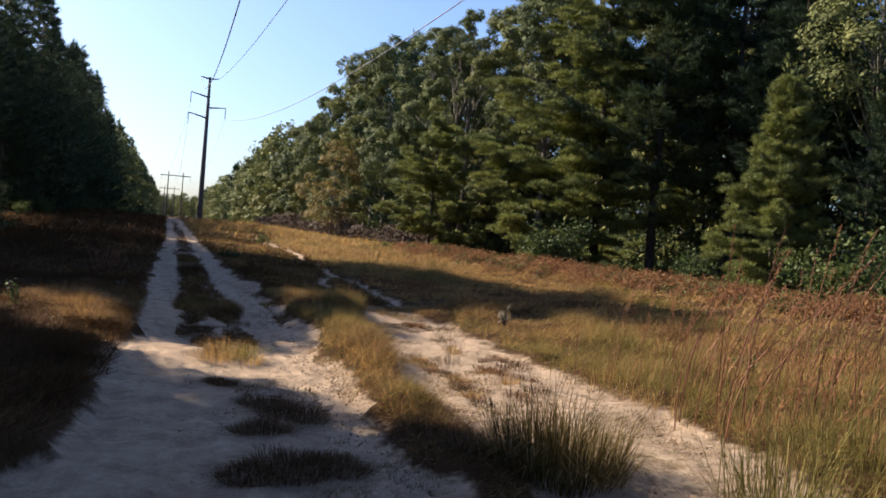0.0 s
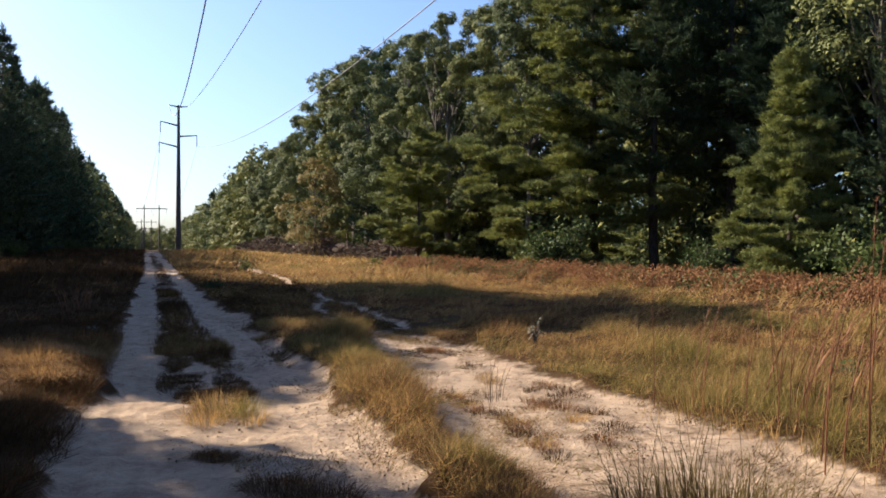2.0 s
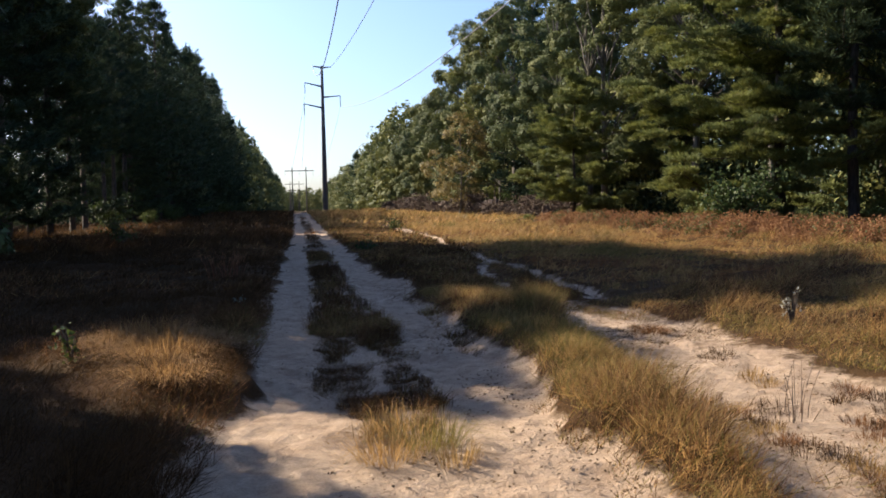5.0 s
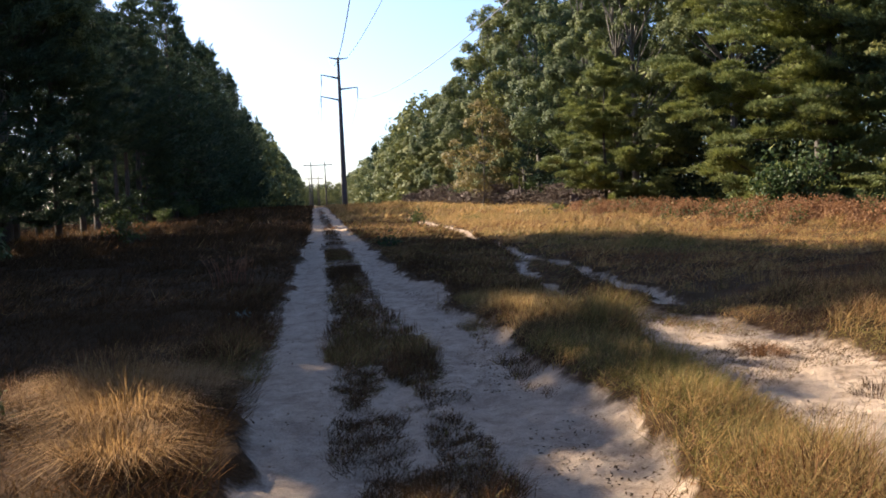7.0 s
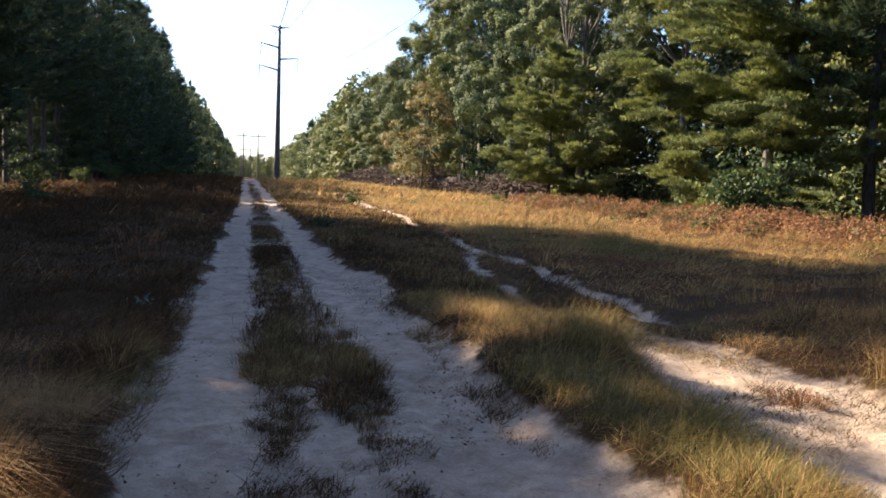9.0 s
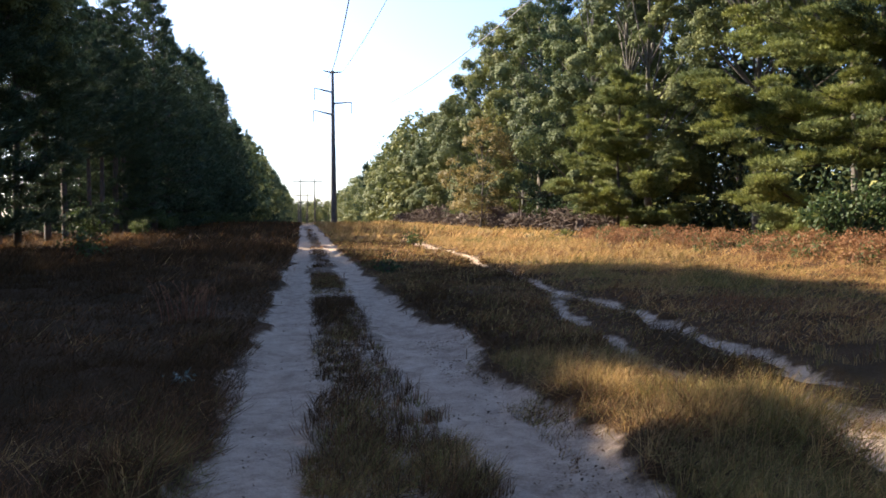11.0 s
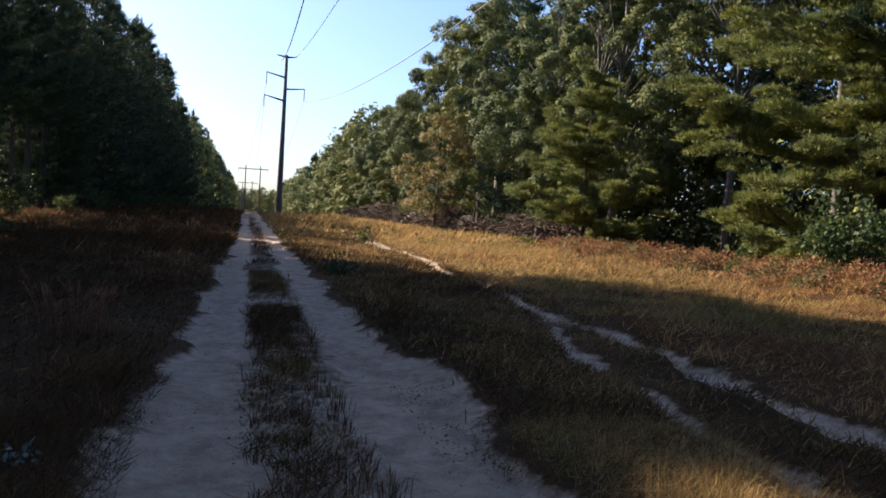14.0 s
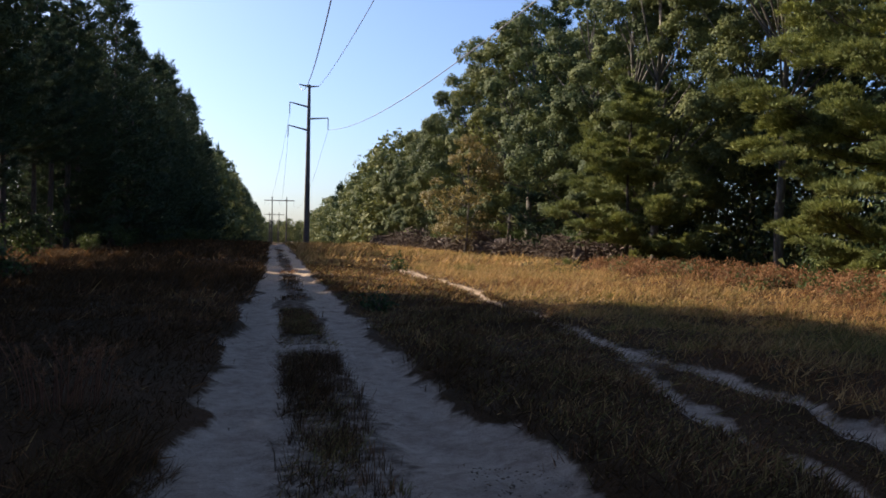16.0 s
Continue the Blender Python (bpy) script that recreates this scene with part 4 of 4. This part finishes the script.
# left mix is mostly the dark grass: its shade is put into the colour
LEFT_SHADED, RIGHT, NEAR = [(DULL_SHADED, .85), (RUSTY, .13), (GOLD, .02)], [(GREEN, .3), (GOLD, .48), (RUSTY, .22)], [(GREEN, .42), (GOLD, .40), (RUSTY, .10), (DULL_SHADED, .08)]
# more gold than the nearer field: far sunlight is put into the mix
FAR_LIT_FIELD = [(GREEN, .16), (GOLD, .74), (RUSTY, .10)]
# mostly the dark grass too, so part of the shade is in this mix
MIXED = [(DULL_SHADED, .6), (GREEN, .16), (GOLD, .12), (RUSTY, .12)]
thatch("grass", VERGE, LEFT_SHADED, gr, lambda y: LL(y) - 3.0, lambda y: LL(y) + 0.05, 4.5, 20, 950, 0.18, 0.0046)
thatch("grass", VERGE, LEFT_SHADED, gr, lambda y: LL(y) - 7.0, lambda y: LL(y) - 3.0, 6, 20, 300, 0.20, 0.010)
thatch("grass", VERGE, LEFT_SHADED, gr, lambda y: LL(y) - 8.5, lambda y: LL(y), 20, 35, 250, 0.22, 0.012)
thatch("grass", VERGE, LEFT_SHADED, gr, lambda y: edge_left(y), lambda y: LL(y), 35, 56, 90, 0.32, 0.028)
thatch("grass", VERGE, LEFT_SHADED, gr, lambda y: edge_left(y) - 1.0, lambda y: LL(y), 56, 130, 24, 0.45, 0.06)
thatch("grass", VERGE, MIXED, gr, lambda y: RR(y) - 0.1, lambda y: PL(y) + 0.1, 4.8, 7.6, 3200, 0.15, 0.0045, None, 6, 55)
thatch("grass", FIELD, NEAR, gr, lambda y: RR(y) - 0.05, lambda y: PL(y) + 0.1, 6.8, 20, 3000, 0.22, 0.0038, None, 8, 66)
thatch("grass", VERGE, MIXED, gr, lambda y: RR(y), lambda y: PL(y), 20, 36, 480, 0.18, 0.010)
thatch("grass", VERGE, MIXED, gr, lambda y: PL(y), lambda y: PR(y), 16, 40, 1000, 0.20, 0.008)
thatch("grass", VERGE, MIXED, gr, lambda y: RR(y), lambda y: PR(y), 36, 56, 120, 0.25, 0.024)
thatch("grass", FIELD, NEAR, gr, lambda y: PR(y) - 0.1, lambda y: PR(y) + 3.5, 5.5, 18, 1150, 0.25, 0.0052, None, 8, 66)
thatch("grass", FIELD, NEAR, gr, lambda y: PR(y) + 3.5, lambda y: PR(y) + 8.5, 6.5, 20, 430, 0.25, 0.0085, None, 8, 66)
thatch("grass", FIELD, RIGHT, gr, lambda y: PR(y) - 0.1, lambda y: PR(y) + 8.5, 20, 35, 260, 0.22, 0.012)
thatch("grass", FIELD, FAR_LIT_FIELD, gr, lambda y: PR(y) - 0.1, lambda y: edge_right(y) - 2.4, 35, 56, 130, 0.30, 0.028)
thatch("grass", FIELD, FAR_LIT_FIELD, gr, lambda y: RR(y), lambda y: edge_right(y), 56, 130, 28, 0.42, 0.06)
thatch("grass", FIELD, FAR_LIT_FIELD, gr, lambda y: PR(y) + 8.0, lambda y: edge_right(y) - 2.4, 8, 35, 140, 0.28, 0.024)
TRACK = "low tufts of brown grass between the wheel tracks"
meadow("grass", VERGE, LEFT_SHADED, gr, lambda y: LL(y) - 7.0, lambda y: LL(y) - 0.02, 4.5, 22, 6, 20, 0.26, 0.20, 0.0055)
meadow("grass", VERGE, LEFT_SHADED, gr, lambda y: edge_left(y), lambda y: LL(y) - 0.02, 22, 45, 2.5, 14, 0.30, 0.28, 0.010)
LOW = [(DULL_SHADED, .55), (RUSTY, .18), (GREEN, .19), (GOLD, .08)]
spots = lambda seed, s_, cut: (lambda x, y: (wave(x, y, s_, seed) + 0.45 * wave(x, y, s_ * 2.7, seed + 1) > cut) * 0.9)


def ragged(seed, cut, a, b, y0):
    """Where tufts stand in a strip from a(y) to b(y): thick in its middle, ragged at its borders and at its near end."""
    def keep(x, y):
        u = np.abs(2 * (x - a(y)) / (b(y) - a(y)) - 1)
        return np.clip(2.5 * (wave(x, y, 7.0, seed) + 0.5 * wave(x, y, 17.0, seed + 1) - 1.0 * u * u - np.clip(1.3 - (y - y0) * 0.8, 0, 1.3) - cut), 0, 0.95)
    return keep



thatch("grass", TRACK, LOW, gr, lambda y: LR(y) - 0.08, lambda y: RL(y) + 0.08, 15, 34, 1900, 0.15, 0.0065, lambda x, y: np.where(np.abs(y - 28) < 1.2, 0.15, 1.0 - 2.1 * np.abs((x - LR(y)) / (RL(y) - LR(y)) - 0.36) + 0.6 * wave(x, y, 7.0, 53)), 10, 65)
thatch("grass", TRACK, LOW, gr, lambda y: LR(y) - 0.15, lambda y: LR(y) + 0.45, 10.4, 17, 3800, 0.15, 0.0038, ragged(61, -0.85, lambda y: LR(y) - 0.15, lambda y: LR(y) + 0.45, 10.4), 10, 65)
thatch("grass", TRACK, LOW, gr, lambda y: RL(y) - 0.45, lambda y: RL(y) + 0.12, 10.4, 17, 3800, 0.15, 0.0038, ragged(63, -0.70, lambda y: RL(y) - 0.45, lambda y: RL(y) + 0.12, 10.4), 10, 65)
thatch("grass", TRACK, LOW, gr, lambda y: LR(y) + 0.2, lambda y: RL(y) + 0.5, 4.8, 9, 1300, 0.11, 0.0045, spots(65, 6.0, 0.38), 10, 65)
thatch("grass", TRACK, LOW, gr, lambda y: RR(y) - 0.30, lambda y: RR(y) + 0.1, 5, 20, 1500, 0.10, 0.0045, spots(67, 4.0, 0.2), 15, 75)
thatch("grass", "sparse dry tufts in the sandy side path", LOW, gr, lambda y: PL(y), lambda y: PR(y), 5, 18, 1000, 0.10, 0.0042, spots(69, 5.0, 0.29), 8, 60)
for a_, b_, seed_ in ((lambda y: LR(y) - 0.15, lambda y: LR(y) + 0.45, 61), (lambda y: RL(y) - 0.45, lambda y: RL(y) + 0.12, 63)):
    meadow("grass", TRACK, [(TUFT, .7), (RUSTY, .2), (GREEN, .1)], gr, a_, b_, 10.4, 18, 150, 16, 0.17, 0.07, 0.0045, ragged(seed_, -0.60, a_, b_, 10.4), 1.1)
meadow("grass", TRACK, [(TUFT, .75), (RUSTY, .15), (GREEN, .1)], gr, lambda y: LR(y), lambda y: RL(y), 17, 34, 45, 15, 0.18, 0.09, 0.006, lambda x, y: 0.9 - 0.8 * (np.abs(y - 28) < 1.2) + 0.3 * wave(x, y, 7.0, 53), 1.0)
thatch("grass", VERGE, [(DULL_SHADED, .7), (RUSTY, .2), (GREEN, .1)], gr, lambda y: LL(y) - 0.7, lambda y: LL(y) + 0.12, 7, 22, 1900, 0.17, 0.0045, lambda x, y: 0.9 - 0.9 * np.clip((x - LL(y)) / 0.12, 0, 1) + 0.4 * wave(x, y, 9.0, 57), 12, 70)
thatch("grass", VERGE, LEFT_SHADED, gr, lambda y: edge_left(y) - 8.0, lambda y: edge_left(y) + 0.5, 30, 70, 70, 0.35, 0.024)
meadow("grass", TRACK, [(DULL_SHADED, .6), (RUSTY, .4)], gr, lambda y: LR(y), lambda y: RL(y), 32, 90, 8, 13, 0.18, 0.2, 0.02)
meadow("grass", FIELD, [(GREEN, .35), (GOLD, .45), (RUSTY, .2)], gr, lambda y: RR(y), lambda y: PL(y), 7, 20, 24, 20, 0.22, 0.14, 0.0042)
meadow("grass", VERGE, [(DULL_SHADED, .5), (GOLD, .25), (RUSTY, .25)], gr, lambda y: RR(y), lambda y: PL(y), 20, 50, 4, 16, 0.22, 0.24, 0.009)
meadow("grass", FIELD, RIGHT, gr, lambda y: PR(y) - 0.1, lambda y: PR(y) + 8.0, 5, 22, 7, 20, 0.26, 0.2, 0.006)
meadow("grass", FIELD, RIGHT, gr, lambda y: PR(y) - 0.1, lambda y: edge_right(y) - 2.6, 22, 48, 2.5, 14, 0.28, 0.28, 0.010)


def clump(name, label, mat, r, cx, cy, wide, tall, n, width=0.007, lean=0.5):
    a, d = r.uniform(0, 2 * np.pi, n), np.sqrt(r.uniform(0, 1, n)) * wide
    x, y = cx + np.cos(a) * d, cy + np.sin(a) * d
    v, f = blades(r, x, y, tall * r.uniform(0.5, 1.1, n), width * r.uniform(0.6, 1.4, n), lean * r.uniform(0.2, 1.3, n) * (0.4 + d / wide), a + r.normal(size=n) * 0.5)
    return tagged(new(name, mesh_from(name, v, f, mat)), label, "grass", "", "stuff")


GC = "golden clump of fine dry grass beside the wheel track"
for cx, cy, w_, h_, n_ in ((-1.78, 14.3, 0.26, 0.32, 1500), (-2.15, 13.7, 0.36, 0.44, 2400), (-1.85, 13.0, 0.32, 0.38, 2000), (-1.70, 12.2, 0.24, 0.30, 1200)):
    clump("grass_clump", GC, AMBER, gr, cx, cy, w_, h_, n_, 0.0030, 1.5)
for cx, cy, w_, h_, n_, m_ in ((0.02, 10.3, 0.20, 0.28, 260, GOLD), (0.28, 10.5, 0.22, 0.32, 320, GREEN), (0.12, 10.9, 0.22, 0.30, 300, GOLD), (0.42, 10.1, 0.14, 0.2, 150, GOLD)):
    clump("grass_clump", "pale golden grass clump between the wheel tracks", m_, gr, cx, cy, w_, h_, n_, 0.004, 1.2)
for cx, cy, w_, h_, m_ in ((1.55, 17.9, 0.26, 0.28, GOLD), (1.95, 17.3, 0.28, 0.28, GREEN), (2.3, 16.8, 0.24, 0.28, GREEN), (1.9, 18.6, 0.24, 0.26, GOLD)):
    clump("grass_clump", "tall golden grass clump at the corner of the verge", m_, gr, cx, cy, w_, h_, 330, 0.004, 1.2)


def bunch(label, r, cx, cy, wide, tall, n, stalks, stalk_tall, lean_x=0.25, stalk_mat=STALK, thick=0.0032, blade_mat=GOLD, heads_on=True, stiff=1.0, blade=0.0036):
    """A bunch grass: stiff blades and tall seed stalks, each a part."""
    b = new("bunch_grass")
    z0 = float(height(cx, cy))
    b.matrix_basis = pose(cx, cy, z0)
    a, d = r.uniform(0, 2 * np.pi, n), np.sqrt(r.uniform(0, 1, n)) * wide
    v, f = blades(r, cx + np.cos(a) * d, cy + np.sin(a) * d, tall * r.uniform(0.45, 1.1, n), blade * r.uniform(0.6, 1.3, n), r.uniform(0.1, 1.15, n) * (0.4 + d / wide) * stiff, a + r.normal(size=n) * 0.4)
    v = v - [cx, cy, z0]
    part("blades", mesh_from("blades", v, f, blade_mat), b)
    paths, heads, hw = [], [], []
    for k in range(stalks):
        aa, dd = r.uniform(0, 2 * np.pi), wide * math.sqrt(r.uniform())
        h = stalk_tall * r.uniform(0.6, 1.1)
        p0 = np.array([math.cos(aa) * dd, math.sin(aa) * dd, 0])
        ln = np.array([lean_x + r.normal() * 0.16 + 0.2 * math.cos(aa), r.normal() * 0.12, 0]) * h
        t = np.linspace(0, 1, 6)[:, None]
        line = p0 + ln * t ** 1.7 + np.array([0, 0, h]) * (t - 0.08 * t ** 3)
        paths.append((line, thick * np.linspace(1.0, 0.4, 6)))
        m = 14
        tt = r.uniform(0.74, 1.0, m)
        heads.append(np.stack([np.interp(tt, t[:, 0], line[:, i]) for i in range(3)], 1) + r.normal(size=(m, 3)) * 0.008)
        hw.append(np.tile(unit(line[-1] - line[-2]), (m, 1)))
    v, f = tubes(paths, 4)
    part("stalks", mesh_from("stalks", v, f, stalk_mat), b, "thin dry stalks")
    if heads_on:
        v, f = needles(r, np.concatenate(heads), np.concatenate(hw), 0.036, 3, 0.0026)
        part("seed_heads", mesh_from("seed_heads", v, f, SEED), b, "feathery reddish seed heads")
    return tagged(b, label, "grass")


bunch("dense dark bunch of tall brown grass on the sandy side path", gr, 2.45, 5.85, 0.50, 0.60, 1800, 70, 0.84, 0.08, DARK_GRASS, 0.0028, DARK_GRASS, False, 1.15, 0.0050)
bunch("tall loose olive bunch of wild grass with seed stalks", gr, 3.75, 5.0, 0.50, 0.70, 300, 40, 1.15, 0.10, OLIVE, 0.0036, OLIVE, True, 1.3, 0.0060)
bunch("tall loose olive bunch of wild grass with seed stalks", gr, 4.75, 5.5, 0.50, 0.70, 260, 36, 1.50, 0.14, OLIVE, 0.0036, OLIVE, True, 1.3, 0.0060)
for cx, cy, n in ((4.7, 8.2, 12), (5.3, 8.9, 14), (4.6, 9.4, 8), (6.1, 7.8, 7), (6.6, 9.6, 7)):
    bunch("loose stand of thin reddish seed stalks in the grass", gr, cx, cy, 0.60, 0.45, 120, n, 1.35, 0.32, RED_STALK, 0.0055)
for cx, cy in ((5.0, 7.0), (5.6, 6.7), (4.4, 6.9), (6.3, 7.9)):
    bunch("tall leaning reddish seed stalks standing in the grass", gr, cx, cy, 0.5, 0.4, 60, 10, 1.9, 0.32, RED_STALK, 0.0080)
bunch("dry rusty weeds standing in the brown verge", gr, -2.85, 23.4, 0.42, 0.35, 90, 34, 0.62, 0.02, RED_STALK, 0.006, RUSTY)
for cx, cy in ((5.2, 30.5), (6.3, 31.5), (5.8, 33.0), (7.4, 30.2)):
    bunch("thin dark stand of dry weeds in the clearing", gr, cx, cy, 0.6, 0.4, 90, 16, 0.95, 0.02)
bunch("thin dark dry twigs standing in the sand", gr, 2.95, 10.9, 0.18, 0.25, 30, 9, 0.45, 0.05, BRUSH, 0.0035, DULL_SHADED, False)


def small_plant(label, mat, x, y, tall, wide, leaf, n):
    p = make_shrub(gr, tall, wide, leaf, n, mat, "weed")
    p.matrix_basis = stand(x, y, 0)
    return tagged(p, label, "plant")


small_plant("small leafy shrub in the grass beside the track", SHRUB, 0.3, 33.0, 0.45, 0.45, 0.07, 260)
small_plant("small dark leafy shrub at the end of the sandy strip", SHRUB, 2.2, 52.8, 0.7, 0.6, 0.09, 300)
small_plant("low bluish-leaved weed in the dark verge", BLUISH, -1.97, 18.9, 0.14, 0.17, 0.04, 70)
small_plant("whitish flowering weed standing in the grass", PALE, 4.85, 14.45, 0.48, 0.10, 0.024, 110)
small_plant("broad-leaved green weed in the pale grass", SHRUB, 6.6, 9.8, 0.30, 0.13, 0.06, 60)
small_plant("small green seedling among golden grass", SHRUB, -2.75, 13.1, 0.35, 0.16, 0.05, 90)
for cx, cy, w_, h_ in ((0.50, 7.9, 0.24, 0.15), (0.68, 7.45, 0.26, 0.17), (0.40, 6.85, 0.20, 0.14), (0.56, 5.75, 0.26, 0.17), (0.82, 5.85, 0.24, 0.15), (0.28, 5.6, 0.18, 0.12), (0.08, 8.9, 0.14, 0.10), (1.80, 7.55, 0.24, 0.20), (1.76, 6.8, 0.26, 0.20), (1.95, 6.2, 0.24, 0.18)):
    clump("grass_clump", "low dark brown tuft on the pale sand", TUFT, gr, cx, cy, w_ * 1.1, h_, 800, 0.0045, 1.6)
clump("grass_clump", "dry brown tuft in the sandy side path", RUSTY, gr, 3.35, 14.95, 0.22, 0.13, 260, 0.006, 1.1)
for cx, cy, w_, h_, mat_ in ((3.47, 13.34, 0.20, 0.13, TUFT), (3.30, 12.22, 0.11, 0.15, GOLD), (3.34, 11.98, 0.10, 0.13, GOLD), (3.85, 11.60, 0.14, 0.14, RUSTY), (3.54, 11.22, 0.09, 0.15, TUFT),
                             (3.97, 11.28, 0.20, 0.13, TUFT), (3.80, 10.80, 0.24, 0.13, TUFT), (3.33, 10.59, 0.14, 0.13, RUSTY), (3.48, 10.49, 0.13, 0.14, TUFT), (3.21, 10.16, 0.17, 0.11, RUSTY),
                             (3.37, 9.93, 0.15, 0.17, RUSTY), (3.27, 9.40, 0.13, 0.16, GOLD), (3.45, 8.95, 0.16, 0.14, TUFT), (3.62, 9.75, 0.14, 0.14, TUFT), (3.10, 8.55, 0.13, 0.13, RUSTY)):
    clump("grass_clump", "dry brown tuft in the sandy side path", mat_, gr, cx, cy, w_, h_ * 0.9, int(1150 * w_), 0.0040, 1.2)
# a thin broken line of grass along the crown of the side path
for k in range(16):
    cy = 8.3 + 0.21 * k + gr.uniform(-0.08, 0.08)
    clump("grass_clump", "thin dry grass along the crown of the sandy side path", (TUFT, RUSTY, GOLD, TUFT)[k % 4], gr, 2.66 - 0.045 * max(0, cy - 9) + gr.uniform(-0.07, 0.07), cy, gr.uniform(0.09, 0.15), gr.uniform(0.08, 0.14), 140, 0.0040, 1.2)
small_plant("dark leafy sapling at the edge of the verge", SHRUB, -9.3, 41.0, 1.1, 0.8, 0.10, 500)


# ---------------------------------------------------------------- litter on the sand
def litter(r, n, x0, x1, y0, y1, size, seed, cut):
    y = r.uniform(y0, y1, n)
    x = x0(y) + r.uniform(0, 1, n) * (x1(y) - x0(y))
    ok = (wave(x, y, 3.2, seed) + 0.5 * wave(x, y, 8.0, seed + 1) + r.normal(size=n) * 0.25 > cut) & (sand_share(x, y) > 0.3)
    x, y = x[ok], y[ok]
    P = np.stack([x, y, height(x, y) + r.uniform(0.002, 0.014, len(x))], 1)
    return small_leaves(r, P, size, np.tile([[0, 0, 1.2]], (len(x), 1)), 0.5)


LITTER = leaf_material("dead_leaf_litter", (0.050, 0.034, 0.022), (0.18, 0.115, 0.065), 0.1, 0.8, None, 0.1, 0.1)
for k, (a, b, y0, y1, n, cut) in enumerate(((lambda y: RR(y) - 0.6, RR, 5, 22, 3000, 0.1), (PL, PR, 5, 20, 5500, 0.15), (lambda y: LR(y) - 0.15, lambda y: RL(y) + 0.3, 5, 20, 1800, 0.3),
                                            (LL, LR, 6, 24, 900, 0.5), (LL, RR, 20, 40, 900, 0.3))):
    v, f = litter(gr, n, a, b, y0, y1, 0.026, 81 + 2 * k, cut)
    stuff("leaf_litter", v, f, LITTER, "small dark dead leaves and bits strewn on the sand", "litter")


def stick(x, y, turn, long, thick):
    t = np.linspace(-0.5, 0.5, 6)
    p = np.column_stack([t * long, 0.06 * long * np.sin(t * 5), np.full(6, thick)])
    v, f = tubes([(p, thick * np.linspace(1.0, 0.45, 6)), (p[3] + np.outer(np.linspace(0, 1, 4), [0.16 * long, 0.12 * long, 0.03]), thick * np.linspace(0.6, 0.25, 4))], 6)
    ob = new("stick", smooth(mesh_from("stick", v, f, BRUSH)))
    ob.matrix_basis = stand(x, y, turn)
    return tagged(ob, "thin dry fallen stick lying on the sand", "stick", "fallen sticks")


for x, y, turn, long in ((3.9, 13.3, 150, 0.5), (3.4, 15.9, 170, 0.35), (4.2, 7.6, 155, 0.7), (3.9, 9.0, 140, 0.4), (2.9, 12.2, 30, 0.3), (0.45, 9.6, 100, 0.22)):
    stick(x, y, turn, long, 0.009)


def clod(x, y, size):
    bm = bmesh.new()
    bmesh.ops.create_icosphere(bm, subdivisions=2, radius=size)
    for vert in bm.verts:
        k = 1 + 0.35 * noise.noise(vert.co * (2.2 / size) + Vector((x, y, 0)))
        vert.co = Vector((vert.co.x * k * 1.2, vert.co.y * k, vert.co.z * k * 0.6))
    me = bpy.data.meshes.new("clod")
    bm.to_mesh(me)
    bm.free()
    me.materials.append(BARK)
    ob = new("clod", smooth(me))
    ob.matrix_basis = stand(x, y, 40)
    return tagged(ob, "small dark clod lying on the pale sand", "clod", "clods on the sand")


for x, y, size in ((1.33, 8.55, 0.035), (1.42, 8.3, 0.022), (-0.5, 8.9, 0.018), (0.95, 13.4, 0.02)):
    clod(x, y, size)
